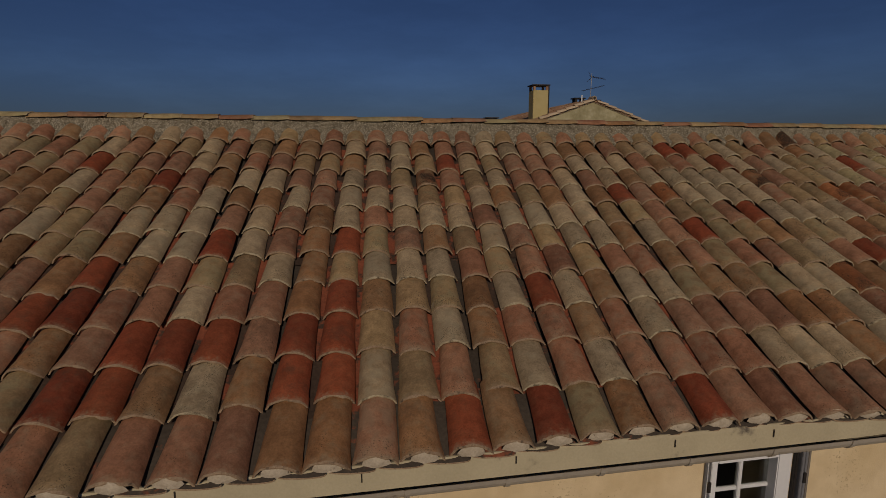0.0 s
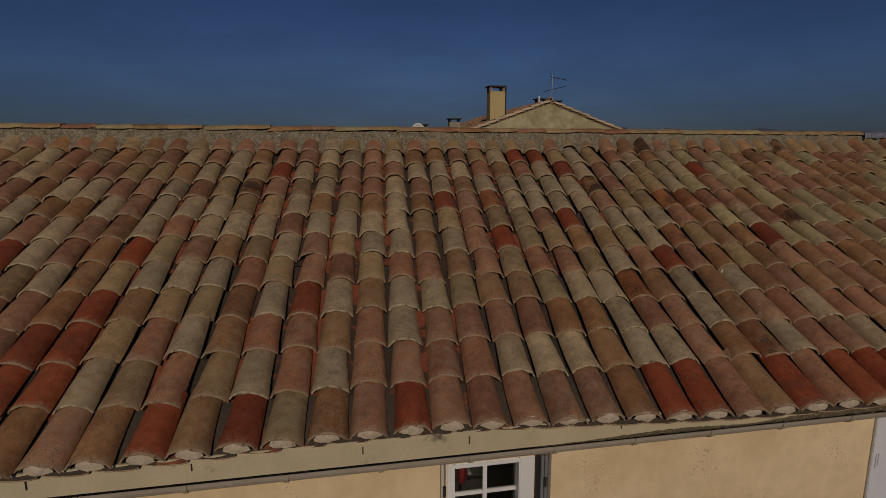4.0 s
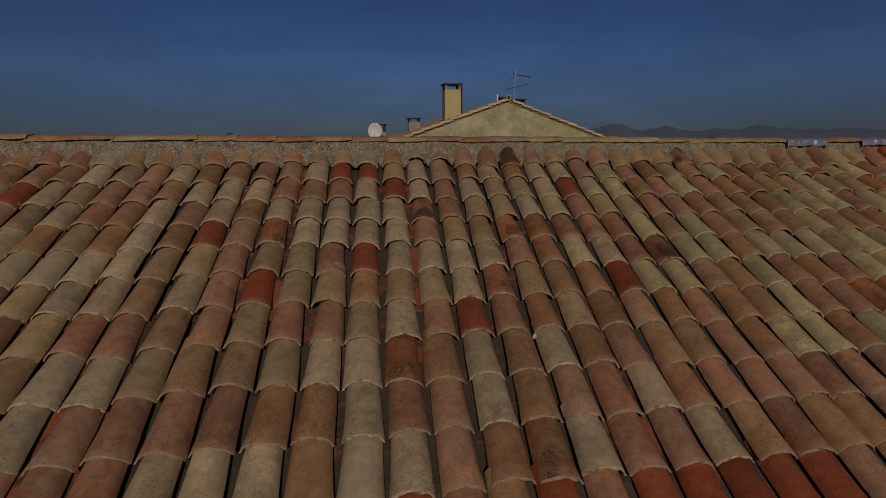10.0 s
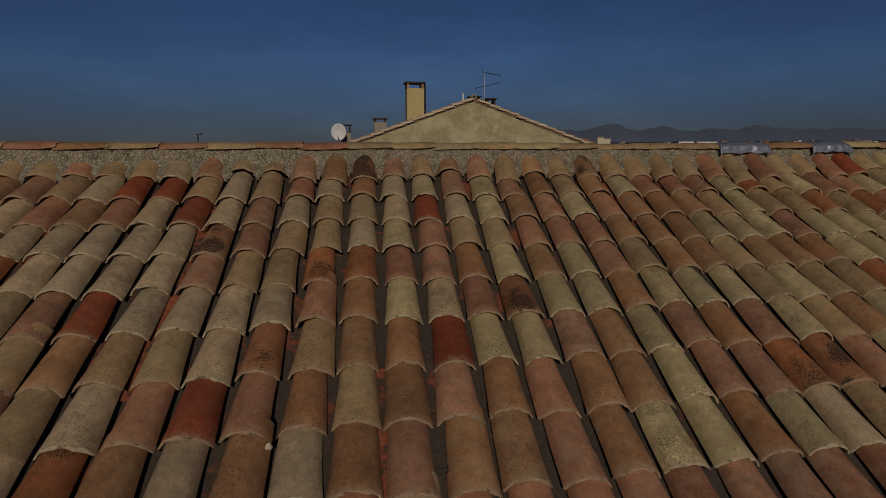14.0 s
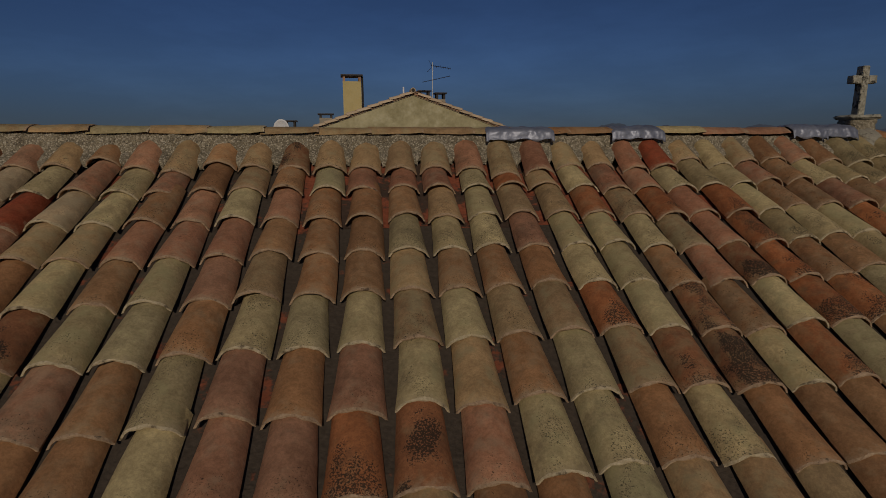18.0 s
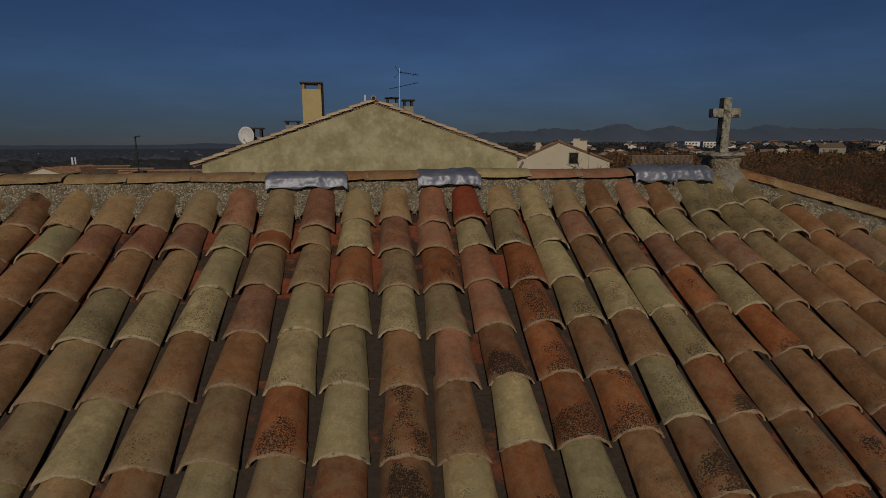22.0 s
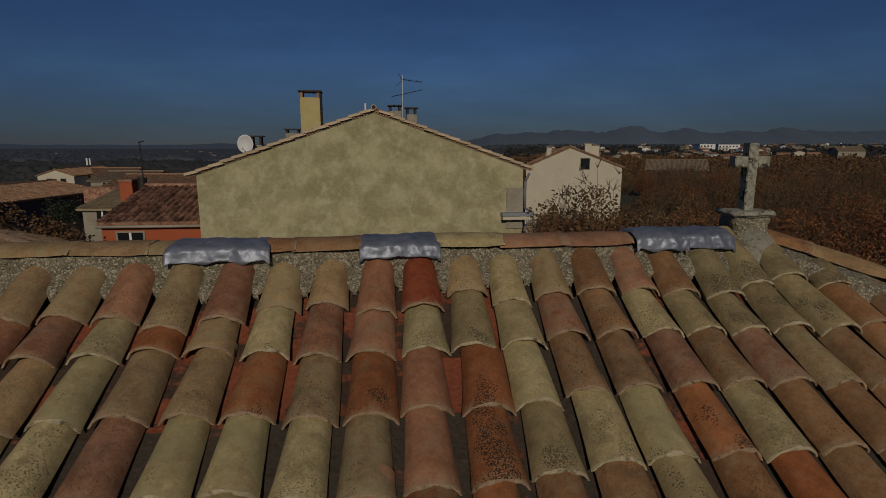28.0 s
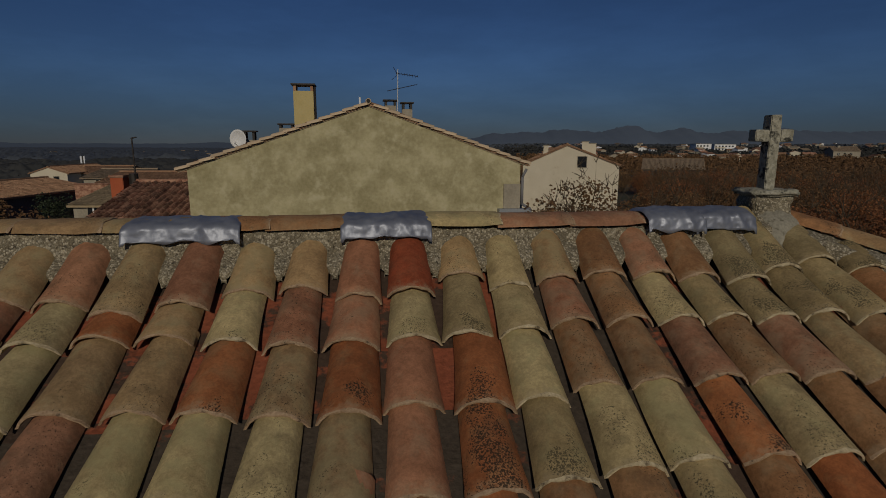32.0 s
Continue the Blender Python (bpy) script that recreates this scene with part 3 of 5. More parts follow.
def sheet(name, size, z, material, label):
    bm = bmesh.new()
    bmesh.ops.create_grid(bm, x_segments=180, y_segments=180, size=size)
    for v in bm.verts:
        v.co.z = z + ground_z(v.co.x, v.co.y)
        r = math.hypot(v.co.x, v.co.y)
        if r > 500:
            v.co.z += min(1.0, (r - 500) / 900) * 6 * noise.noise(v.co * 0.002)
    ob = part(name, bm, material, None)
    return tagged(ob, label, "ground", kind="structure")


sheet("ground", 4200, 0.0, GROUND, "broad brown and dull green plain round the town")


def hill_range(y, x0, x1, height, seed, material, label, peaks=()):
    n = 420
    rows = 7
    v, f = [], []
    for r in range(rows):
        s = r / (rows - 1)
        for k in range(n + 1):
            x = x0 + (x1 - x0) * k / n
            h = height * (0.6 + 0.16 * noise.noise(Vector((x * 0.0016, seed, 0))) + 0.13 * noise.noise(Vector((x * 0.006, seed, 3))) + 0.055 * noise.noise(Vector((x * 0.02, seed, 5))) + 0.04 * noise.noise(Vector((x * 0.06, seed, 8))))
            for px, ph, pw in peaks:
                h += ph * math.exp(-((x - px) / pw) ** 2)
            edge = min(1.0, k / 75, (n - k) / 75)
            v.append((x, y - 500 * (1 - s), max(-2.0, h * edge * s ** 0.8 - 2.0)))
    for r in range(rows - 1):
        for k in range(n):
            a = r * (n + 1) + k
            f.append((a, a + 1, a + n + 2, a + n + 1))
    tagged(place("hill", mesh_of("hill", v, f, [material], smooth=True)), label, "hill", kind="structure")


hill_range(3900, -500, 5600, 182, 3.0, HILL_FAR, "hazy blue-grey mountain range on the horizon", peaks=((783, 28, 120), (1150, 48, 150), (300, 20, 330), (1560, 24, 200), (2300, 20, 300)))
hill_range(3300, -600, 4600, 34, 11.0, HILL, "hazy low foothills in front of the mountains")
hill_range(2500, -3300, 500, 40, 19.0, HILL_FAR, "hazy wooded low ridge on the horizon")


# ---- the house under the roof ----
WALL_BACK = 0.40


def wall_frame(x):
    d = Vector((1, EAVE_S, 0)).normalized()
    o = Vector((x, EAVE_Y + WALL_BACK + EAVE_S * x, 0))
    return at(o, d, Vector((-d.y, d.x, 0)), Vector((0, 0, 1)))


WALL_M = wall_frame(0.0)
COS_E = 1 / math.sqrt(1 + EAVE_S ** 2)


def along(x):
    """Distance along the front wall for a plan x."""
    return x / COS_E


WIN = (along(1.703) - 0.037, along(2.268) - 0.032, 4.35, 5.61)
W0, W1, WT = along(-5.9), along(13.6), 5.98
bm = bmesh.new()
for a, b, z0, z1 in ((W0, WIN[0], 0, WT), (WIN[1], W1, 0, WT), (WIN[0], WIN[1], 0, WIN[2]), (WIN[0], WIN[1], WIN[3], WT)):
    box(a, 0, z0, b, 0.4, z1, bm=bm)
bmesh.ops.remove_doubles(bm, verts=bm.verts, dist=0.0005)
tagged(part("wall_south", bm, RENDER, None, m=WALL_M), "smooth yellow rendered house wall with small pits", "wall", kind="structure")
bm = box(W0 - 0.4, 0.0, 0, W0, 7.2, 5.95)
tagged(part("wall_west", bm, RENDER, None, m=WALL_M), "plain yellow rendered end wall", "wall", kind="structure")
bm = box(W1, 0.0, 0, W1 + 0.4, 7.2, 5.95)
tagged(part("wall_east", bm, RENDER, None, m=WALL_M), "plain yellow rendered end wall", "wall", kind="structure")
bm = box(W0, 6.8, 0, W1, 7.2, 5.95)
tagged(part("wall_north", bm, RENDER, None, m=WALL_M), "plain yellow rendered back wall", "wall", kind="structure")
bm = box(W0, 0.4, 5.6, W1, 6.8, 5.68)
tagged(part("ceiling", bm, DIM_WALL, None, m=WALL_M), "plain dark ceiling under the roof", "ceiling", kind="structure")
bm = box(W0, 0.4, 2.95, W1, 6.8, 3.05)
tagged(part("floor", bm, DIM_WALL, None, m=WALL_M), "plain dark upper floor", "floor", kind="structure")

# rendered cornice below the tiles, and the gutter before it
bm = prism([(-0.392, -0.165), (-0.392, -0.048), (-0.380, -0.036), (-0.02, -0.036), (-0.02, -0.24), (-0.27, -0.24), (-0.27, -0.165)], W0 - 0.4, W1 + 0.4)
CORNICE_M = WALL_M @ Matrix.Translation((0, 0, EAVE_Z + 0.005)) @ Matrix(((0, 1, 0, 0), (1, 0, 0, 0), (0, 0, 1, 0), (0, 0, 0, 1)))
bmesh.ops.recalc_face_normals(bm, faces=bm.faces)
tagged(part("cornice", bm, CORNICE, None, m=CORNICE_M), "rendered beige cornice with dark grime under the tiles", "cornice", kind="structure")

gutter = thing("gutter", "weathered beige half-round gutter hung along the cornice", "gutter", m=WALL_M @ Matrix.Translation((0, -0.352, EAVE_Z - 0.166)))


def gutter_run(a, b):
    v, f = [], []
    n = 9
    for x in (a, b):
        for rad in (0.058, 0.053):
            for k in range(n + 1):
                t = math.pi * k / n
                v.append((x, -math.cos(t) * rad, -math.sin(t) * rad * 1.05))
    w = n + 1
    for k in range(n):
        f.append((k, k + 1, 2 * w + k + 1, 2 * w + k))
        f.append((w + k + 1, w + k, 3 * w + k, 3 * w + k + 1))
    for e in (0, n):
        f.append((e, w + e, 3 * w + e, 2 * w + e))
    return mesh_of("run", v, f, [GUTTER])


def gutter_collar(x, width, rad, material):
    bm = bmesh.new()
    n = 9
    rings = []
    for xx, rr in ((x - width / 2, 0.057), (x - width / 2, rad), (x + width / 2, rad), (x + width / 2, 0.057)):
        rings.append([bm.verts.new((xx, -math.cos(math.pi * k / n) * rr, -math.sin(math.pi * k / n) * rr * 1.05 + (0.004 if k in (0, n) else 0))) for k in range(n + 1)])
    for p, q in zip(rings, rings[1:]):
        for k in range(n):
            bm.faces.new((p[k], p[k + 1], q[k + 1], q[k]))
    bmesh.ops.recalc_face_normals(bm, faces=bm.faces)
    return part("bracket", bm, material, gutter)


gx = W0
while gx < W1:
    place("run", gutter_run(gx, min(gx + 3.0, W1)), gutter)
    gx += 3.0
for q in range(40):
    gx = W0 + 0.25 + q * 0.5
    if gx < W1:
        gutter_collar(gx, 0.026, 0.064, GUTTER)

for q in range(52):
    hr = random.Random(q * 5 + 1)
    hx = W0 + 0.4 + q * 0.74 + hr.uniform(-0.12, 0.12)
    if hx > W1:
        break
    hh = hr.uniform(0.022, 0.04)
    hook = tagged(part("tile_hook", box(-0.003, -0.005, -hh, 0.003, 0.0, 0.012), IRON, None, m=WALL_M @ Matrix.Translation((hx, -0.3935, EAVE_Z - 0.068))), "small rusty black iron hook on the cornice", "hook", "hooks under the tiles")

# leaf litter and moss gathered between the gutter and the cornice
dv, df = [], []
dn = 420
for k in range(dn + 1):
    x = along(2.1) + (along(9.5) - along(2.1)) * k / dn
    much = clamp((x - 2.1) / 1.2) * clamp(0.75 + 1.1 * noise.noise(Vector((x * 1.3, 4.0, 0.0))))
    for q in range(5):
        p = Vector((x, -0.394 - 0.012 * much * math.sin(math.pi * q / 4), EAVE_Z - 0.165 + 0.045 * much * q / 4))
        p += Vector((0, 0.006 * noise.noise(p * 70), 0.012 * much * noise.noise(p * 55)))
        dv.append(p)
for k in range(dn):
    for q in range(4):
        o = k * 5 + q
        df.append((o, o + 5, o + 6, o + 1))
litter = place("gutter_litter", mesh_of("gutter_litter", dv, df, [LITTER]), None, WALL_M)
tagged(litter, "dark leaf litter and moss gathered behind the gutter", "litter", kind="stuff")

# ---- window and its shutters ----
window = thing("window_1", "white framed casement window with folded grey shutters beside it", "window", kind="structure", m=WALL_M @ Matrix.Translation((0, 0, 0)))
x0, x1, z0, z1 = WIN
for name, a, b, c, d in (("window_frame", x0, x0 + 0.046, z0, z1), ("window_frame", x1 - 0.104, x1, z0, z1), ("window_frame", x0 + 0.046, x1 - 0.104, z1 - 0.035, z1), ("window_frame", x0 + 0.046, x1 - 0.104, z0, z0 + 0.05)):
    part(name, box(a, -0.008, c, b, 0.11, d, 0.006), PVC, window)
g0, g1 = x0 + 0.046, x1 - 0.104
mid = (g0 + g1) / 2
part("sash_bar", box(mid - 0.014, 0.05, z0 + 0.05, mid + 0.014, 0.085, z1 - 0.05, 0.004), PVC, window)
for q in range(1, 6):
    zz = z1 - 0.05 - q * 0.21
    part("sash_bar", box(g0, 0.053, zz - 0.012, mid - 0.014, 0.082, zz + 0.012, 0.004), PVC, window)
    part("sash_bar", box(mid + 0.014, 0.053, zz - 0.012, g1, 0.082, zz + 0.012, 0.004), PVC, window)
for a, b in ((g0, mid - 0.014), (mid + 0.014, g1)):
    pane = part("pane", box(a, 0.066, z0 + 0.05, b, 0.07, z1 - 0.05), GLASS, window)
    pane.visible_shadow = False
part("window_sill", box(x0 - 0.04, -0.06, z0 - 0.06, x1 + 0.04, 0.04, z0, 0.006), CORNICE, window)


def shutter(xa, xb, side):
    s = thing("shutter", "folded grey louvred shutter with white edges beside the window", "shutter", "shutters of the window", m=WALL_M)
    xa, xb = sorted((xa, xb))
    w = xb - xa
    for k, (mat, y) in enumerate(((IRON, 0.03), (SHUTTER_GREY, 0.05), (SHUTTER_GREY, 0.046), (STRIP, 0.04)) if side > 0 else ((PVC, 0.03), (SHUTTER_GREY, 0.022), (PVC, 0.028), (SHUTTER_GREY, 0.02))):
        a = xa + w * k / 4 if side > 0 else xb - w * (k + 1) / 4
        part("leaf", box(a, -y, z0, a + w / 4 - 0.006, -0.002, z1 + 0.02, 0.003), mat, s)
    for zz in (z0 + 0.2, z1 - 0.2):
        part("hinge", box(xa + w / 2 - 0.01, -0.058 if side > 0 else -0.04, zz, xa + w / 2 + 0.01, -0.0505 if side > 0 else -0.0305, zz + 0.07), IRON, s)


shutter(x1 + 0.004, x1 + 0.11, 1)
shutter(x0 - 0.05, x0 - 0.004, -1)
inner = thing("inner_door", "grey panelled door inside the room behind the window", "door", m=WALL_M @ Matrix.Translation((along(1.78), 1.62, 3.052)))
part("panel", box(0.0, 0.0, 0.0, 0.85, 0.04, 2.05, 0.005), DIM_WALL, inner)
for zz in (0.25, 1.15):
    part("moulding", box(0.12, -0.012, zz, 0.73, -0.001, zz + 0.7, 0.004), DIM_WALL, inner)
part("knob", tube((0.40, -0.06, 1.45), (0.40, 0.0, 1.45), 0.02, 0.015, 8), PVC, inner)
bag = thing("hanging_bag", "small red bag with white strap hanging behind the window pane", "bag", m=WALL_M @ Matrix.Translation((mid - 0.13, 0.17, 5.43)))
bm = bmesh.new()
bmesh.ops.create_uvsphere(bm, u_segments=14, v_segments=10, radius=1.0, matrix=Matrix.Diagonal((0.034, 0.022, 0.085, 1)))
part("body", bm, RED_CLOTH, bag, smooth=True)
bm = bmesh.new()
ring = [Vector((0.026 * math.cos(t), 0, 0.05 + 0.15 * math.sin(t))) for t in [k * math.pi / 8 for k in range(9)]]
for p, q in zip(ring, ring[1:]):
    tube(p, q, 0.006, None, 6, bm)
part("strap", bm, PVC, bag, "white strap")

# ---- white board and grey strip on the wall ----
board = thing("wall_board", "tall white board with faint unreadable line drawing on the yellow wall", "board", m=WALL_M)
b0, b1, b2 = along(4.84), along(5.355), along(5.56)
part("panel", box(b0, -0.025, 3.2, b1, -0.002, 5.86, 0.004), BOARD, board)
for q in range(11):
    zz = 5.62 - q * 0.045
    part("mark", box(b0 + 0.19 + 0.004 * (q % 3), -0.0285, zz, b0 + 0.28 + 0.005 * (q % 4), -0.026, zz + 0.007), INK, board)
for a, z, hh in ((0.05, 5.66, 0.1), (0.075, 5.66, 0.1), (0.33, 5.7, 0.09), (0.35, 5.7, 0.09), (0.03, 5.22, 0.12), (0.05, 5.24, 0.1), (0.32, 5.2, 0.16), (0.45, 5.3, 0.12)):
    part("mark", box(b0 + a, -0.0285, z, b0 + a + 0.006, -0.026, z + hh), INK, board)
tagged(part("wall_strip", box(b1 + 0.003, -0.02, 3.2, b2, -0.002, 5.86, 0.003), STRIP, None, m=WALL_M), "grey vertical strip on the wall beside the board", "wall strip", kind="structure")

# ---- stone cross on the hip's apex ----
cross = thing("stone_cross", "lichen-covered grey stone cross on a slab at the ridge's end", "cross", m=pose(10.07, 7.73, 7.745, 0, 0, 3))


def rough_box(x0, y0, z0, x1, y1, z1, amount, cuts=4, bevel=0.01):
    bm = box(x0, y0, z0, x1, y1, z1, bevel)
    bmesh.ops.subdivide_edges(bm, edges=[e for e in bm.edges if e.calc_length() > 0.05], cuts=cuts, use_grid_fill=True)
    for v in bm.verts:
        v.co += Vector((noise.noise(v.co * 14), noise.noise(v.co * 14 + Vector((9, 0, 0))), noise.noise(v.co * 14 + Vector((0, 9, 0))))) * amount
    return bm


part("shaft", rough_box(-0.028, -0.036, 0.15, 0.028, 0.036, 0.528, 0.003, bevel=0.004), STONE, cross)
part("arm", rough_box(-0.1, -0.034, 0.395, -0.027, 0.034, 0.455, 0.003, bevel=0.004), STONE, cross)
part("arm", rough_box(0.027, -0.034, 0.395, 0.1, 0.034, 0.455, 0.003, bevel=0.004), STONE, cross)
part("slab", rough_box(-0.122, -0.108, 0.118, 0.122, 0.108, 0.150, 0.012, cuts=6), STONE, cross, smooth=True)
bm = rough_box(-0.102, -0.085, 0.0, 0.102, 0.085, 0.125, 0.012, cuts=7)
for v in bm.verts:
    flare = 1.0 + 0.3 * max(0.0, (0.06 - v.co.z) / 0.22) ** 1.2
    v.co.x *= flare
    v.co.y *= flare
    v.co += Vector((noise.noise(v.co * 45), noise.noise(v.co * 45 + Vector((3, 0, 0))), 0)) * 0.012
part("plinth", bm, MORTAR, cross, "rough pebbly mortar plinth", smooth=True)


# ---- neighbouring buildings ----
def tiled_slope(name, a, b, c, d, material, parent, pitch=0.24, course=0.36, thick=0.05, detail=True):
    """Barrel tiling on a slope from the eave a-b to the ridge d-c, in one mesh of overlapping courses."""
    v, f = [], []
    across = 5
    cols = max(2, int((b - a).length / pitch))
    rows = max(2, int((d - a).length / course))
    nrm = (b - a).cross(d - a).normalized()
    crest = 0.3 if material in (ROOF_RED, ROOF_NEAR) else 0.2
    r = random.Random(cols * 7 + rows)
    for q in range(rows):
        for c0 in range(cols):
            wob, slip = r.uniform(-0.012, 0.012), r.uniform(-0.03, 0.03)
            for kind in (0, 1):
                o = len(v)
                for lift, s in ((0.052 if crest > 0.25 else 0.034, (q + slip) / rows), (0.014, (q + 1.06) / rows)):
                    for k in range(across + 1):
                        u = (c0 + 0.5 * kind + (0.56 * k / across if kind == 0 else 0.02 + 0.5 * k / across)) / cols
                        p = a.lerp(b, u).lerp(d.lerp(c, u), s)
                        z = math.sin(math.pi * k / across) * pitch * (crest if kind == 0 else -0.06)
                        v.append(p + nrm * (z + wob + (lift if kind == 0 else 0.012)))
                w = across + 1
                for k in range(across):
                    f.append((o + k, o + k + 1, o + w + k + 1, o + w + k))
    ob = place(name, mesh_of(name, v, f, [material], smooth=False), parent)
    return ob


def slab(name, pts, thick, material, parent):
    """A flat polygon with thickness below it."""
    nrm = (pts[1] - pts[0]).cross(pts[2] - pts[0]).normalized()
    n = len(pts)
    v = list(pts) + [p - nrm * thick for p in pts]
    f = [tuple(range(n)), tuple(range(2 * n - 1, n - 1, -1))] + [(k, k + n, (k + 1) % n + n, (k + 1) % n) for k in range(n)]
    return place(name, mesh_of(name, v, f, [material]), parent)


def small_window(parent, x, z, w, h, y=0.0, frame_mat=None, shutters=None):
    win = part("window", box(x - w / 2, y - 0.02, z, x + w / 2, y - 0.004, z + h), WINDOW_DARK, parent)
    fm = frame_mat or GREY_STONE
    for a, b, c, d in ((x - w / 2 - 0.06, x - w / 2, z - 0.06, z + h + 0.06), (x + w / 2, x + w / 2 + 0.06, z - 0.06, z + h + 0.06), (x - w / 2, x + w / 2, z + h, z + h + 0.06), (x - w / 2, x + w / 2, z - 0.06, z)):
        part("frame", box(a, y - 0.035, c, b, y - 0.003, d), fm, win)
    return win


def house(label, m, w, depth, eave, rise, wall, roofing, windows=(), apex=0.5, over=0.25, chimneys=(), side_eave=False, group="houses of the town", fine=True):
    """A house with its gable towards -y (or, with side_eave, its long side), x from 0 to w."""
    h = thing("house", label, "house", group, m=m)
    if side_eave:
        g = [(0, 0), (depth, 0), (depth, eave), (depth * apex, eave + rise), (0, eave)]
        bm = prism(g, 0, w)
        bmesh.ops.transform(bm, matrix=Matrix(((0, 1, 0, 0), (1, 0, 0, 0), (0, 0, 1, 0), (0, 0, 0, 1))), verts=bm.verts)
        bmesh.ops.recalc_face_normals(bm, faces=bm.faces)
        part("wall", bm, wall, h)
        k = rise / (depth * apex)
        k2 = rise / (depth * (1 - apex))
        top = eave + rise + 0.06
        a, b = Vector((-over, -over, top - k * (depth * apex + over))), Vector((w + over, -over, top - k * (depth * apex + over)))
        c, d = Vector((w + over, depth * apex, top)), Vector((-over, depth * apex, top))
        e, f = Vector((w + over, depth + over, top - k2 * (depth * (1 - apex) + over))), Vector((-over, depth + over, top - k2 * (depth * (1 - apex) + over)))
        ridge_a, ridge_b = d, c
    else:
        part("wall", prism([(0, 0), (w, 0), (w, eave), (w * apex, eave + rise), (0, eave)], 0, depth), wall, h)
        k = rise / (w * apex)
        k2 = rise / (w * (1 - apex))
        top = eave + rise + 0.06
        a, b = Vector((-over, depth + over, top - k * (w * apex + over))), Vector((-over, -over * 0.4, top - k * (w * apex + over)))
        c, d = Vector((w * apex, -over * 0.4, top)), Vector((w * apex, depth + over, top))
        e, f = Vector((w + over, -over * 0.4, top - k2 * (w * (1 - apex) + over))), Vector((w + over, depth + over, top - k2 * (w * (1 - apex) + over)))
        ridge_a, ridge_b = c, d
        a, b, c, d = a, b, c, d
    slab("roof", [a, b, c, d], 0.1, roofing, h)
    slab("roof", [e, f, d, c] if not side_eave else [e, f, d, c], 0.1, roofing, h)
    if fine:
        tiled_slope("tiling", a, b, c, d, roofing, h)
        tiled_slope("tiling", e, f, d, c, roofing, h)
    part("ridge", tube(ridge_a + Vector((0, 0, 0.03)), ridge_b + Vector((0, 0, 0.03)), 0.11, None, 8), roofing, h)
    for x, z, ww, hh in windows:
        if fine:
            win = small_window(h, x, z, ww, hh, frame_mat=None)
            if wall is not CREAM:
                part("mullion", box(x - 0.04, -0.045, z, x + 0.04, -0.021, z + hh), PVC, win)
        else:
            part("window", box(x - ww / 2, -0.03, z, x + ww / 2, -0.004, z + hh), WINDOW_DARK, h)
    for x, y, z, ww, hh in chimneys:
        ch = part("chimney", box(x - ww / 2, y - ww / 2, z - 1.2, x + ww / 2, y + ww / 2, z + hh, 0.01), wall, h)
        part("cap", box(x - ww / 2 - 0.06, y - ww / 2 - 0.06, z + hh, x + ww / 2 + 0.06, y + ww / 2 + 0.06, z + hh + 0.06), GREY_STONE, ch)
    return h


# the big gable behind the ridge
GAX, GAY, GAZ, G_YAW = 5.80, 21.75, 9.33, 9.8
G_LEFT, G_RIGHT, G_DEPTH = 5.34, 4.80, 11.0
gm = pose(GAX, GAY, 0, 0, 0, G_YAW)
big = thing("gable_house", "large house with a blank weathered ochre gable and a tiled verge", "house", m=gm)
ZL, ZR = 7.453, 7.60
part("wall", prism([(-G_LEFT, 0), (G_RIGHT, 0), (G_RIGHT, ZR), (0, GAZ), (-G_LEFT, ZL)], 0, G_DEPTH), GABLE, big)


def verge_z(x, dz=0.0):
    return GAZ + dz + (x * (GAZ - ZL) / G_LEFT if x < 0 else -x * (GAZ - ZR) / G_RIGHT)


for xa, xb in ((-G_LEFT - 0.30, 0.0), (0.0, G_RIGHT + 0.30)):
    lo, hi = (xa, xb) if xa < 0 and xb == 0 else (xb, xa)
    e0, e1 = Vector((lo, -0.07, verge_z(lo, 0.06))), Vector((lo, G_DEPTH + 0.2, verge_z(lo, 0.06)))
    r0, r1 = Vector((hi, -0.07, verge_z(hi, 0.06))), Vector((hi, G_DEPTH + 0.2, verge_z(hi, 0.06)))
    if lo < hi:
        tiled_slope("tiling", e1, e0, r0, r1, ROOF_FAR, big, 0.26, 0.38)
        slab("roof", [e1, e0, r0, r1], 0.04, ROOF_FAR, big)
    else:
        tiled_slope("tiling", e0, e1, r1, r0, ROOF_FAR, big, 0.26, 0.38)
        slab("roof", [e0, e1, r1, r0], 0.04, ROOF_FAR, big)
vr = random.Random(21)
verge_shape = [barrel(vr, length=0.46, w0=0.23, w1=0.20, rise0=0.082, rise1=0.066, lift=0.034, seg=8, rows=2, rough=1.4) for _ in range(3)]
VERGE_CLAY = surface("verge_clay", (0.47, 0.345, 0.22), (0.57, 0.455, 0.315), 0.92, 3, 20, 0.5, 0.4, 0.02, vary=0.2)
verge_mesh = [mesh_of("verge_tile", v, f, [VERGE_CLAY]) for v, f, s, g in verge_shape]
for foot, head in ((-G_LEFT - 0.30, 0.0), (G_RIGHT + 0.30, 0.0)):
    a, b = Vector((foot, -0.02, verge_z(foot, 0.045))), Vector((head, -0.02, verge_z(head, 0.045)))
    up = (b - a).normalized()
    side = Vector((0, -1, 0)) if foot < 0 else Vector((0, 1, 0))
    nrm = side.cross(up)
    if nrm.z < 0:
        side, nrm = -side, -nrm
    n = int((b - a).length / 0.37)
    for k in range(n):
        place("verge_tile", verge_mesh[k % 3], big, at(a + up * (k * 0.37) + nrm * vr.uniform(-0.01, 0.01), side, up, nrm) @ pose(0, 0, 0, 0, vr.uniform(-3, 3), vr.uniform(-1.5, 1.5)))
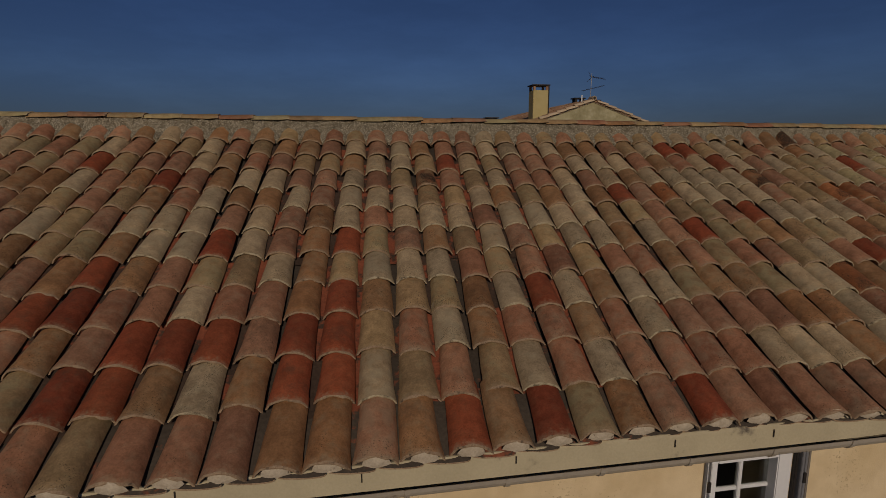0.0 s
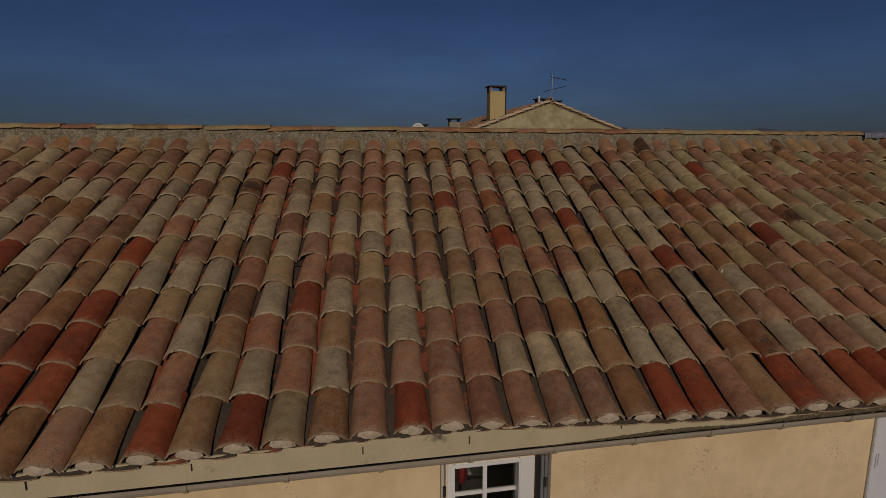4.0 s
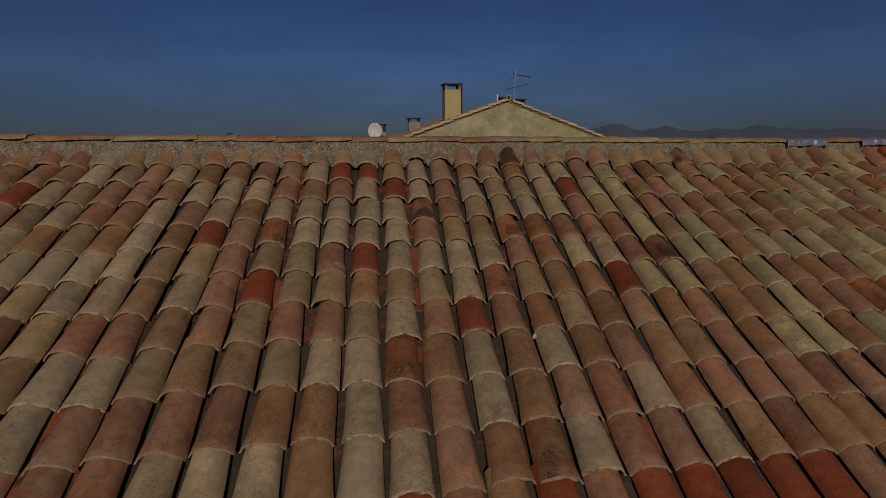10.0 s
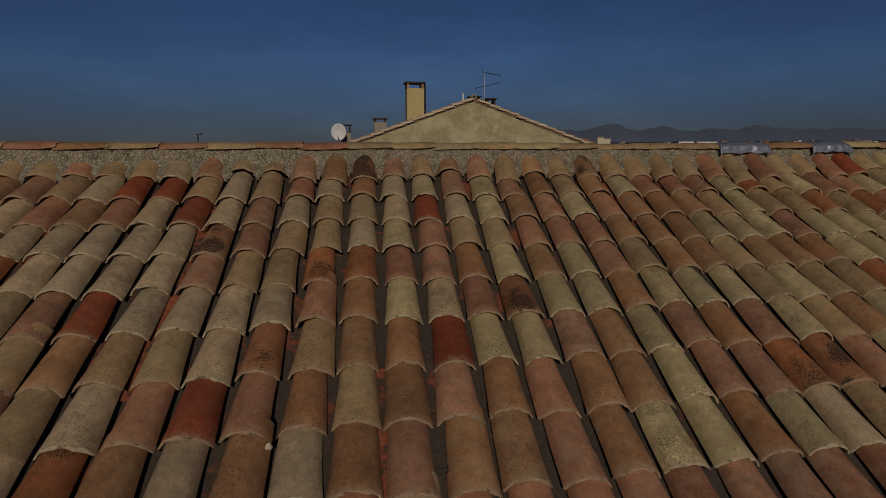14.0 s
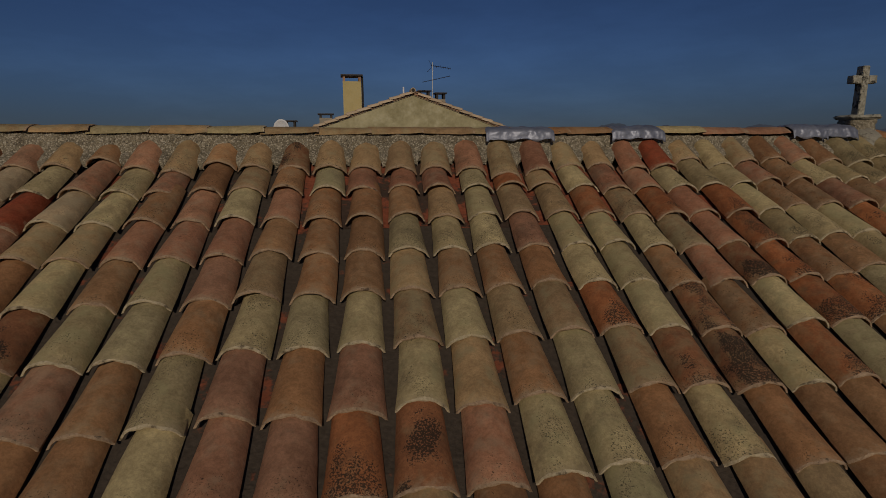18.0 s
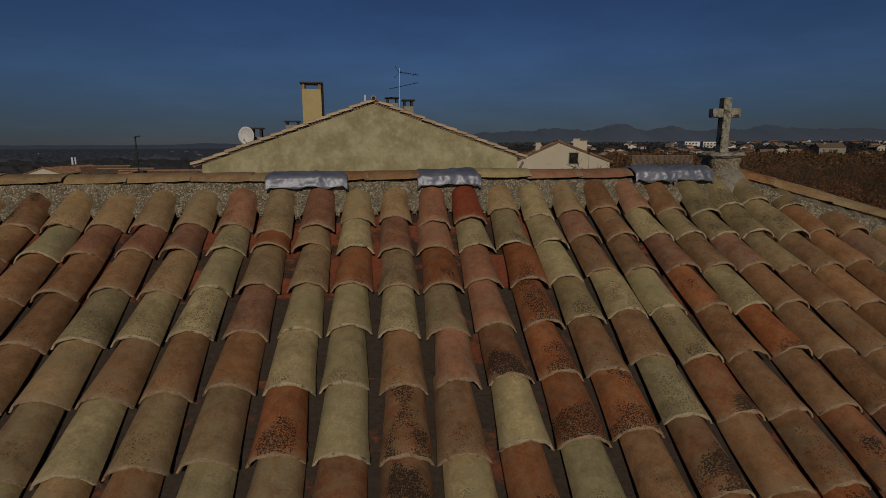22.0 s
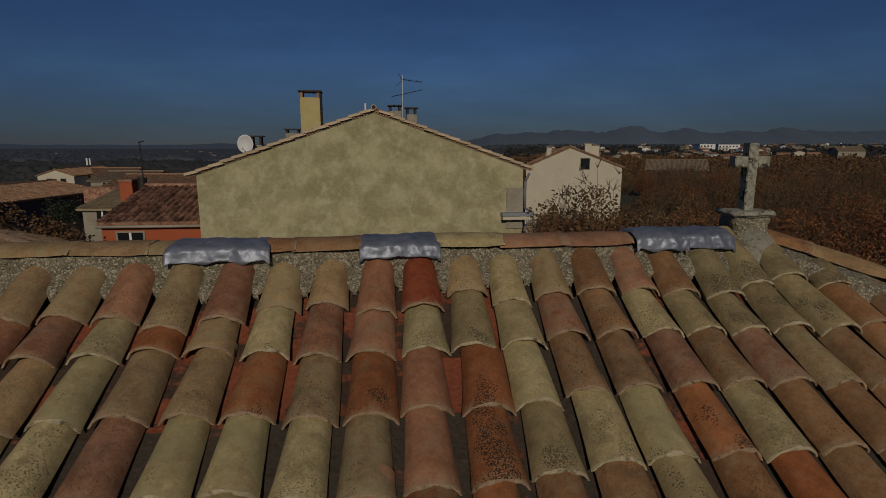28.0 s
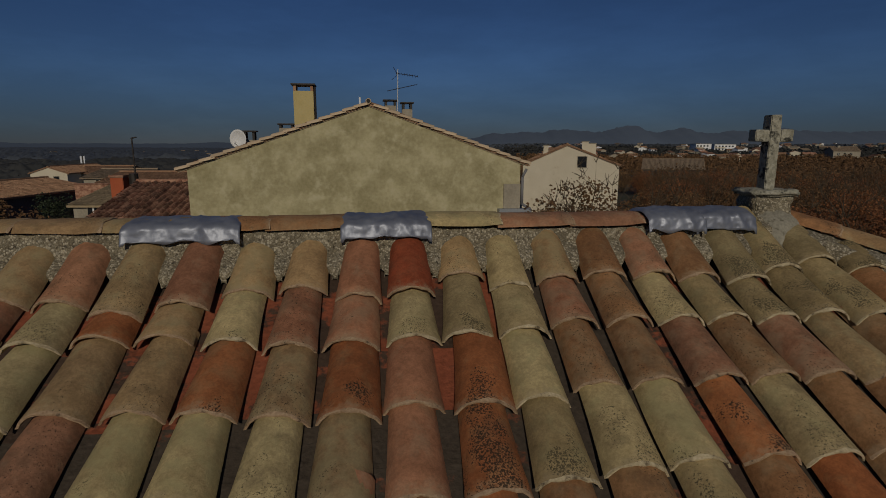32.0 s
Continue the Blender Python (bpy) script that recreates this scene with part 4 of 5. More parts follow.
part("verge_mortar", prism([(-G_LEFT - 0.25, verge_z(-G_LEFT - 0.25, -0.016)), (0, verge_z(0, -0.016)), (G_RIGHT + 0.25, verge_z(G_RIGHT + 0.25, -0.016)), (G_RIGHT + 0.25, verge_z(G_RIGHT + 0.25, 0.045)), (0, verge_z(0, 0.045)), (-G_LEFT - 0.25, verge_z(-G_LEFT - 0.25, 0.045))], -0.03, -0.004), VERGE_CLAY, big)
finial = part("apex_finial", tube((0, -0.13, GAZ + 0.13), (0, 0.25, GAZ + 0.13), 0.085, None, 14), VERGE_CLAY, big, "round end of the ridge tile")
# flat dark disc painted for the shade inside the open tile end
part("hollow", tube((0, -0.134, GAZ + 0.13), (0, -0.131, GAZ + 0.13), 0.06, None, 14), DARK, finial)


def chimney(x, y, z0, z1, w, d, name="chimney", mat=None, cap_gap=0.17):
    ch = part(name, box(x - w / 2, y - d / 2, z0, x + w / 2, y + d / 2, z1, 0.012), mat or CHIMNEY, big)
    for sx in (-1, 1):
        for sy in (-1, 1):
            part("cap_post", box(x + sx * (w / 2 - 0.045) - 0.04, y + sy * (d / 2 - 0.045) - 0.04, z1, x + sx * (w / 2 - 0.045) + 0.04, y + sy * (d / 2 - 0.045) + 0.04, z1 + cap_gap), ROOF_FAR if w > 0.5 else IRON, ch)
    part("cap", box(x - w / 2 - 0.06, y - d / 2 - 0.06, z1 + cap_gap, x + w / 2 + 0.06, y + d / 2 + 0.06, z1 + cap_gap + 0.045, 0.006), IRON, ch)
    return ch


tall = chimney(-1.95, 0.75, 8.3, 9.78, 0.60, 0.55)
part("flue_pipe", tube((-1.61, 0.55, 8.6), (-1.61, 0.55, 9.93), 0.035, None, 8), IRON, tall, "thin black tube up the chimney's right edge")
chimney(-2.95, 4.2, 7.9, 8.78, 0.5, 0.4, mat=GREY_STONE, cap_gap=0.12)
chimney(1.42, 3.0, 8.3, 9.43, 0.36, 0.36, mat=GREY_STONE, cap_gap=0.2)
chimney(0.85, 3.4, 8.7, 9.58, 0.42, 0.36, mat=GREY_STONE, cap_gap=0.16)
chimney(-4.35, 4.6, 7.4, 8.35, 0.4, 0.4, mat=GREY_STONE, cap_gap=0.3)
part("vent_pipe", tube((-0.25, 0.5, 9.2), (-0.25, 0.5, 9.62), 0.03), PVC, big)
# return of the right corner: stone quoin, ledge, hopper and pipe
part("quoin", rough_box(G_RIGHT - 0.55, -0.05, 5.62, G_RIGHT + 0.01, -0.006, 6.95, 0.01, cuts=3), GREY_STONE, big)
part("ledge", box(G_RIGHT - 0.72, -0.28, 5.93, G_RIGHT + 0.25, -0.004, 6.05, 0.01), CREAM, big)
part("ledge_flashing", box(G_RIGHT - 0.74, -0.31, 6.052, G_RIGHT + 0.28, -0.002, 6.16, 0.01), ZINC, big)
bm = tube((G_RIGHT + 0.20, -0.04, 7.42), (G_RIGHT + 0.06, -0.07, 7.18), 0.045)
tube((G_RIGHT + 0.06, -0.07, 7.18), (G_RIGHT + 0.06, -0.07, 6.3), 0.045, bm=bm)
tube((G_RIGHT + 0.06, -0.07, 6.3), (G_RIGHT + 0.32, -0.20, 6.14), 0.045, bm=bm)
tube((G_RIGHT + 0.32, -0.20, 6.14), (G_RIGHT + 0.30, -0.20, 5.9), 0.045, bm=bm)
tube((G_RIGHT + 0.30, -0.20, 5.9), (G_RIGHT + 0.08, -0.10, 5.7), 0.045, bm=bm)
tube((G_RIGHT + 0.08, -0.10, 5.7), (G_RIGHT + 0.08, -0.10, 0.0), 0.045, bm=bm)
part("downpipe", bm, SHUTTER_GREY, big, smooth=True)

aerial = thing("tv_aerial", "thin metal television aerial on a mast above the ridge tiles", "aerial", m=gm @ Matrix.Translation((1.05, 2.6, 9.0)))
part("mast", tube((0, 0, -0.3), (0.03, 0, 1.75), 0.018, 0.014, 6), ALU, aerial)
bm = tube((-0.35, 0, 1.02), (0.72, 0.2, 1.28), 0.012, None, 5)
for q in range(11):
    s = q / 10
    c = Vector((-0.35, 0, 1.02)).lerp(Vector((0.72, 0.2, 1.28)), s)
    tube(c + Vector((-0.02, -0.16 + 0.06 * s, -0.03)), c + Vector((0.02, 0.16 - 0.06 * s, 0.03)), 0.007, None, 4, bm)
part("boom", bm, IRON, aerial)
bm = tube((-0.02, 0, 1.62), (0.75, 0.25, 1.56), 0.012, None, 5)
for q in range(9):
    c = Vector((-0.02, 0, 1.62)).lerp(Vector((0.75, 0.25, 1.56)), q / 8)
    tube(c + Vector((0, -0.12, -0.06)), c + Vector((0, 0.12, 0.06)), 0.007, None, 4, bm)
tube((0.0, 0, 1.62), (-0.12, 0, 1.82), 0.008, None, 4, bm)
tube((0.0, 0, 1.55), (-0.18, 0, 1.40), 0.008, None, 4, bm)
part("boom", bm, IRON, aerial)

dish = thing("satellite_dish", "white satellite dish on the gable house's roof", "satellite dish", m=gm @ pose(-4.65, 3.9, 8.38, 0, 0, -8))
bm = bmesh.new()
rings, seg = 5, 24
grid = [[bm.verts.new((0.30 * q / rings * math.cos(6.2832 * k / seg), 0.09 * (q / rings) ** 2 * -1 + 0.09, 0.34 * q / rings * math.sin(6.2832 * k / seg))) for k in range(seg)] for q in range(1, rings + 1)]
hub = bm.verts.new((0, 0.09, 0))
for k in range(seg):
    bm.faces.new((hub, grid[0][k], grid[0][(k + 1) % seg]))
for p, q in zip(grid, grid[1:]):
    for k in range(seg):
        bm.faces.new((p[k], q[k], q[(k + 1) % seg], p[(k + 1) % seg]))
bmesh.ops.recalc_face_normals(bm, faces=bm.faces)
bmesh.ops.solidify(bm, geom=bm.faces, thickness=0.012)
part("reflector", bm, DISH, dish, smooth=True)
part("arm", tube((0, 0.05, -0.3), (0.0, -0.32, -0.16), 0.012, None, 6), ALU, dish)
part("receiver", tube((0, -0.34, -0.18), (0, -0.26, -0.12), 0.03, None, 8), DISH, dish)
part("pole", tube((0, 0.14, 0), (0.0, 0.14, -0.9), 0.022, None, 8), ALU, dish)

# the cream gable beyond the trees
house("cream rendered gable house with one small dark window", pose(14.6, 55.0, 0, 0, 0, -9), 8.4, 14, 6.55, 1.75, CREAM, ROOF_FAR, windows=((5.2, 6.35, 0.75, 0.95),), apex=0.46,
           chimneys=((2.0, 2.2, 7.5, 0.45, 0.75), (5.6, 3.0, 7.9, 0.6, 0.7), (6.3, 4.0, 7.7, 0.75, 0.75)))

# houses on the other side of the gable
house("low house with an orange-red rendered wall and a barrel-tiled roof", pose(-4.0, 23.0, -0.05, 0, 0, 7), 3.7, 8.0, 5.70, 0.95, BRICK_RED, ROOF_RED, windows=((0.95, 4.75, 0.85, 0.62),), side_eave=True, over=0.1)
red_gutter = thing("gutter", "pale narrow gutter under the eave of the red house", "gutter", m=pose(-4.0, 23.0, -0.05, 0, 0, 7))
part("trough", tube((-0.1, -0.17, 5.60), (3.75, -0.17, 5.60), 0.05, None, 10), GUTTER, red_gutter, smooth=True)
stack = thing("chimney_stack", "red rendered chimney stack with a black pot between the roofs", "chimney", m=pose(-5.68, 27.6, -0.13, 0, 0, 3))
part("stack", box(-0.28, -0.25, 0, 0.26, 0.25, 6.95, 0.02), BRICK_RED, stack)
part("crown", box(-0.31, -0.28, 6.952, 0.29, 0.28, 7.05, 0.01), ROOF_RED, stack)
part("pot", tube((0.48, 0.2, 6.2), (0.48, 0.2, 7.1), 0.2, 0.18, 10), IRON, stack)
house("small house with a pale stone wall and one paned window", pose(-10.25, 31, 0, 0, 0, 3), 2.6, 8, 5.25, 0.75, GREY_STONE, ROOF_BROWN, windows=((0.98, 4.45, 0.55, 0.75),), side_eave=True, over=0.2)
house("long low house with a wall coloured dark for shade and a tiled roof", pose(-26.1, 29.0, 0, 0, 0, 0), 7.2, 16.6, 5.0, 0.68, SHADE_WALL, ROOF_FAR)
house("white gable house with two small windows", pose(-44.4, 72, -0.33, 0, 0, 8), 4.3, 12, 5.1, 0.75, CREAM, ROOF_FAR, windows=((1.4, 3.9, 0.6, 0.8), (3.0, 3.9, 0.6, 0.8)))
house("long tiled house beside the white gable", pose(-42.0, 76, -0.33, 0, 0, 6), 6.2, 8, 4.9, 0.8, GREY_STONE, ROOF_FAR, windows=((3.8, 3.5, 1.2, 0.9),), side_eave=True)
house("grey house with a low dull tiled roof", pose(-29.5, 60, 0, 0, 0, 5), 5.5, 8, 4.9, 0.7, GREY_STONE, ROOF_DULL, windows=((1.6, 3.9, 0.7, 0.8), (3.2, 3.9, 0.7, 0.8)), side_eave=True)
house("red tiled house roof behind the others", pose(-19.5, 47, 0, 0, 0, 5), 8, 8, 5.2, 0.7, BRICK_RED, ROOF_FAR, side_eave=True)
house("low tiled outbuilding just behind the ridge", pose(-7.2, 17.5, -0.1, 0, 0, -35.5), 8.0, 5, 5.3, 0.8, GREY_STONE, ROOF_NEAR, side_eave=True)
# upright block added in place of a sloping red tiled roof
wall = thing("garden_wall", "upright red block standing for a red tiled roof between the roofs", "wall", m=pose(-13.6, 36.0, 1.0, 0, 0, 4))
part("wall", box(0, 0, -1.2, 2.1, 0.3, 4.92, 0.02), ROOF_RED, wall)
part("coping", box(-0.05, -0.05, 4.922, 2.15, 0.35, 4.99, 0.01), ROOF_RED, wall)
mast = thing("lamp_mast", "dark mast with a short bent head standing among the roofs", "mast", m=pose(-9.9, 36, 0))
part("pole", tube((0, 0, 0), (-0.05, 0, 8.6), 0.07, 0.04, 8), IRON, mast)
part("crosspiece", tube((-0.1, 0, 8.55), (0.24, 0, 8.62), 0.045, 0.03, 6), IRON, mast)

panel = thing("sign_panel", "small white panel with a dark stripe above the far trees", "sign", m=pose(-80.4, 134.6, 0, 0, 0, 25))
part("pole", tube((0, 0.1, 0), (0, 0.1, 4.1), 0.12, 0.1, 8), IRON, panel)
for a, b, mat in ((-0.5, -0.13, BOARD), (-0.12, 0.16, IRON), (0.17, 0.45, BOARD)):
    part("board", box(a, -0.05, 4.1, b, 0.05, 5.8, 0.01), mat, panel)

# the far town on the other side of the trees
town = random.Random(12)
for q in range(150):
    y = 290 * math.exp(town.random() * 1.15)
    x = y * town.uniform(0.16, 0.92) + 6
    z = ground_z(x, y) - 1.5
    w = town.uniform(4.5, 8)
    house("distant town house with a tiled roof", pose(x, y, z, 0, 0, town.uniform(-40, 40)), w, town.uniform(6, 9), town.uniform(3.6, 5.2), town.uniform(0.9, 1.5), town.choice((CREAM, PVC, BOARD, GREY_STONE, GREY_STONE, DIM_WALL)), town.choice((ROOF_FAR, ROOF_DULL, ROOF_RED)),
          windows=[(w * s, 2.4, 0.9, 1.2) for s in (0.25, 0.65)], side_eave=town.random() < 0.6, fine=False)
for q in range(14):
    y = town.uniform(340, 620)
    x = -y * town.uniform(0.25, 0.8)
    w = town.uniform(3, 5)
    house("distant small house among trees", pose(x, y, -0.6, 0, 0, town.uniform(-40, 40)), w, town.uniform(5, 8), town.uniform(2.9, 4.0), town.uniform(0.9, 1.3), town.choice((BOARD, GREY_STONE, CREAM)), ROOF_DULL,
          windows=[(w * s, 1.6, 0.9, 1.2) for s in (0.25, 0.7)], side_eave=town.random() < 0.5, fine=False)


house("long brown-tiled barn beyond the grove", pose(47.0, 119, -0.8, 0, 0, -20), 11.5, 12, 4.6, 1.9, DIM_WALL, ROOF_DULL, side_eave=True)
house("tall tiled house with grey walls at the town's edge", pose(207, 300, 1.6, 0, 0, -8), 13, 9, 4.9, 2.2, GREY_STONE, ROOF_DULL, windows=((2.5, 2.6, 1.0, 1.3), (5.5, 2.6, 1.0, 1.3), (8.5, 2.6, 1.0, 1.3)), side_eave=True, chimneys=((4, 4, 6.2, 1.3, 1.4),))


def apartments(x, y, z, w, storeys, yaw):
    b = thing("apartment_block", "distant white apartment block with rows of dark windows and balconies", "apartment block", "apartment blocks", m=pose(x, y, z, 0, 0, yaw))
    hgt = storeys * 2.9
    part("wall", box(0, 0, -4, w, 12, hgt + 0.6), PVC, b)
    part("roof", box(-0.3, -0.3, hgt + 0.62, w + 0.3, 12.3, hgt + 0.9), GREY_STONE, b)
    n = int(w / 3.4)
    for s in range(storeys):
        for k in range(n):
            part("window", box(0.9 + k * 3.4, -0.05, s * 2.9 + 0.9, 2.6 + k * 3.4, -0.01, s * 2.9 + 2.3), WINDOW_DARK, b)
        part("balcony", box(0.3, -1.0, s * 2.9 - 0.1, w * 0.5, -0.06, s * 2.9 + 0.75), CREAM, b)


apartments(247, 560, -0.6, 16, 4, 6)
apartments(268, 566, -0.9, 22, 4, 4)
apartments(110, 560, -4.2, 20, 3, 0)
apartments(142, 590, -4.0, 14, 3, 0)


# ---- trees ----
def leaf_cloud(rng, count, centre, radius, size, flat=0.75, gaps=0.18):
    """Folded leaf blades scattered through an uneven crown."""
    v, f = [], []
    k = 0
    while k < count:
        d = Vector((rng.gauss(0, 1), rng.gauss(0, 1), rng.gauss(0, 1))).normalized()
        rad = rng.random() ** 0.45
        p = Vector((d.x * radius * rad, d.y * radius * rad, d.z * radius * flat * rad))
        if noise.noise(p * 0.9 + Vector((rng.seed_shift, 0, 0))) < -gaps:
            continue
        if p.length > radius * (0.8 + 0.35 * noise.noise(p.normalized() * 2.2 + Vector((0, rng.seed_shift, 0)))):
            continue
        p += centre
        a = Vector((rng.uniform(-1, 1), rng.uniform(-1, 1), rng.uniform(-0.7, 0.5))).normalized()
        b = a.orthogonal().normalized()
        b.rotate(Matrix.Rotation(rng.uniform(0, 6.28), 3, a))
        c = a.cross(b)
        s = size * rng.uniform(0.6, 1.3)
        o = len(v)
        v += [p - a * s * 0.5, p + b * s * 0.36 + c * s * 0.14, p + a * s * 0.55, p - b * s * 0.36 + c * s * 0.14]
        f += [(o, o + 1, o + 2), (o, o + 2, o + 3)]
        k += 1
    return v, f


class Dice(random.Random):
    seed_shift = 0.0


def tree(seed, height, radius, leaves, size, label, material=LEAF, limbs=9, forks=4, twigs=3, thin=1.0, fork_at=(0.5, 0.7)):
    rng = Dice(seed)
    rng.seed_shift = seed * 3.7
    t = thing("tree", label, "tree", "brown-leaved trees")
    base = height - radius * 0.85
    bm = tube((0, 0, 0), (0.1, 0.05, base * fork_at[1]), 0.16 * thin, 0.12 * thin, 9)
    tips = []
    for k in range(limbs):
        a = 6.283 * k / limbs + rng.uniform(-0.3, 0.3)
        s = Vector((0.1, 0.05, base * rng.uniform(*fork_at)))
        e = s + Vector((math.cos(a) * radius * rng.uniform(0.35, 0.6), math.sin(a) * radius * rng.uniform(0.35, 0.6), radius * rng.uniform(0.5, 1.1)))
        tube(s, e, 0.06 * thin, 0.03 * thin, 6, bm)
        for q in range(forks):
            g = e + Vector((rng.uniform(-0.5, 0.5), rng.uniform(-0.5, 0.5), rng.uniform(0.15, 0.75))) * radius * 0.6
            tube(e, g, 0.026 * thin, 0.01 * thin, 5, bm)
            tips.append(g)
            for h in range(twigs):
                w = g + Vector((rng.uniform(-0.4, 0.4), rng.uniform(-0.4, 0.4), rng.uniform(0.1, 0.6))) * radius * 0.4
                tube(g, w, 0.01, 0.004, 4, bm)
    part("trunk", bm, BARK, t)
    v, f = leaf_cloud(rng, leaves, Vector((0, 0, base)), radius, size)
    place("crown", mesh_of("crown", v, f, [material]), t)
    return t


protos = [tree(s, 6.6, 2.7, 10500, 0.092, "plane tree with dense dry red-brown autumn leaves") for s in (1, 2, 3)]
protos += [tree(s, 6.4, 2.6, 8000, 0.092, "plane tree with thinning tan autumn leaves", LEAF_PALE) for s in (4,)]
protos += [tree(s, 6.4, 2.7, 9000, 0.092, "plane tree with dull dark brown leaves", LEAF_DULL) for s in (6,)]
grove = random.Random(5)
spots = []
for row in range(11):
    y = 15.5 + row * 4.3
    x = 12.6 + row * 0.55 if y < 21 else 13.4 + max(0, y - 24) * 0.11
    while x < 18 + y * 0.95:
        spots.append((x + grove.uniform(-0.8, 0.8), y + grove.uniform(-0.9, 0.9)))
        x += grove.uniform(3.4, 4.3)
for k, (x, y) in enumerate(spots):
    kind = grove.choice((0, 1, 2, 3, 0, 1) if y < 30 else (0, 3, 4, 4, 1, 4))
    low = max(0.0, 0.112 * (y - 4.5) - 1.75) if x - 8.4 < 0.31 * (y - 4.5) + 1.2 and y < 60 else 0.0
    m = pose(x, y, grove.uniform(-0.55, 0.1) - low, 0, 0, grove.uniform(0, 360))
    if k < 5:
        protos[k].matrix_basis = m
    else:
        copy_thing(protos[kind], m)
for x, y in ((39.0, 105.5), (42.4, 104.0), (45.6, 103.4), (48.8, 102.2), (52.0, 101.5), (55.4, 100.6), (40.6, 99.0), (46.5, 98.0), (52.6, 97.0)):
    copy_thing(protos[grove.randrange(4)], pose(x, y, -2.15 + grove.uniform(-0.3, 0.3), 0, 0, grove.uniform(0, 360)))
sapling = tree(9, 7.5, 1.6, 1900, 0.105, "young tree with sparse dull brown leaves before the cream house", LEAF_DULL, 8, 4, 4, 0.28, (0.78, 0.9))
sapling.matrix_basis = pose(11.8, 19.5, 0.0)
bush = tree(11, 5.6, 1.3, 1300, 0.12, "tall bush with dull red-brown leaves between the roofs", LEAF_DULL)
bush.matrix_basis = pose(-8.6, 23.6, 1.25)
copy_thing(bush, pose(-5.4, 21.4, 0.85, 0, 0, 70))
copy_thing(bush, pose(-4.2, 20.8, 0.6, 0, 0, 150))
copy_thing(bush, pose(-3.2, 20.2, 0.3, 0, 0, 220))

conifer = tree(13, 6.0, 1.15, 1800, 0.09, "small dark green conifer before the shaded house", LEAF_GREEN, 5, 2, 1)
conifer.matrix_basis = pose(-12.2, 32.5, 0)

# far woods: fine loose foliage over the plain
wr = Dice(33)
woods = {0: ([], []), 1: ([], []), 2: ([], [])}
for q in range(7600):
    y = 64 * math.exp(wr.random() * 3.35)
    x = y * wr.uniform(-1.05, 1.05)
    if x < 8.4 + 0.36 * (y - 4.5) and y < 110 or x < 0 and (y > 650 or y > 88 and wr.random() < 0.4):
        continue
    near = x > 0 and y < 330
    hgt, rad = wr.uniform(2.4, 5.6) * (0.62 if x > 0 and y > 330 else 0.55 if x < 0 and y > 88 else 1.0), wr.uniform(1.4, 3.2) * (1 + y / 350)
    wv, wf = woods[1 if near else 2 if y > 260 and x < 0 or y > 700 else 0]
    g = ground_z(x, y) - 0.5
    grain = max(0.16, 0.0019 * y)
    for k in range(64 if near else 14 if x < 0 and y > 88 else 30):
        a = Vector((wr.uniform(-1, 1), wr.uniform(-1, 1), wr.uniform(-0.6, 0.6))).normalized()
        e = Vector((0, 0, 1)).cross(a).normalized()
        s = grain * wr.uniform(0.5, 1.3)
        top = wr.random() ** 0.5
        p = Vector((x + wr.gauss(0, 0.5) * rad * (1.15 - 0.6 * top), y + wr.gauss(0, 0.5) * rad * (1.15 - 0.6 * top), g + hgt * top))
        o = len(wv)
        up = e.cross(a) * s * 0.8
        wv += [p - e * s, p - up, p + e * s * wr.uniform(0.6, 1.2), p + up * wr.uniform(0.7, 1.3)]
        wf.append((o, o + 1, o + 2, o + 3))
tagged(place("far_woods", mesh_of("far_woods", *woods[0], [SCRUB])), "distant dark woods and hedges over the plain", "woods", kind="stuff")


def canopy(y0, span, rows, cols, height, material, label):
    """Closed woodland seen from afar: a lumpy sheet of crowns."""
    cv, cf = [], []
    for a in range(rows + 1):
        y = y0 * math.exp(a / rows * span)
        for b in range(cols + 1):
            x = y * (-1.1 + 1.2 * b / cols)
            p = Vector((x, y, 0))
            up = height * (1 + 0.7 * noise.noise(p * 0.03)) + 1.5 * noise.noise(p * 0.11) + 1.1 * noise.noise(p * 0.35) + 0.6 * noise.noise(p * 0.9)
            cv.append((x, y, max(0.12, up) if a else -0.5))
    for a in range(rows):
        for b in range(cols):
            o = a * (cols + 1) + b
            cf.append((o, o + 1, o + cols + 2, o + cols + 1))
    tagged(place("woodland", mesh_of("woodland", cv, cf, [material], smooth=True)), label, "woods", kind="stuff")


canopy(235, 2.3, 150, 420, 3.0, SCRUB_HAZED, "woodland far out on the plain, tinted blue-grey for haze")
canopy(92, 1.0, 170, 420, 2.0, SCRUB, "dark winter woods beyond the roofs")
tagged(place("far_woods", mesh_of("far_woods", *woods[2], [SCRUB_HAZED])), "woods far out on the plain, tinted blue-grey for haze", "woods", kind="stuff")
tagged(place("brown_woods", mesh_of("brown_woods", *woods[1], [LEAF_DULL])), "brown-leaved trees between the grove and the town", "woods", kind="stuff")


# ---- the roof's tiles ----
roof = thing("roof", "old clay barrel-tile roof in mixed red, brown and lichen-pale tiles", "roof", kind="structure")
NEAR_COLS = range(16, 44)
FOOT = -0.020


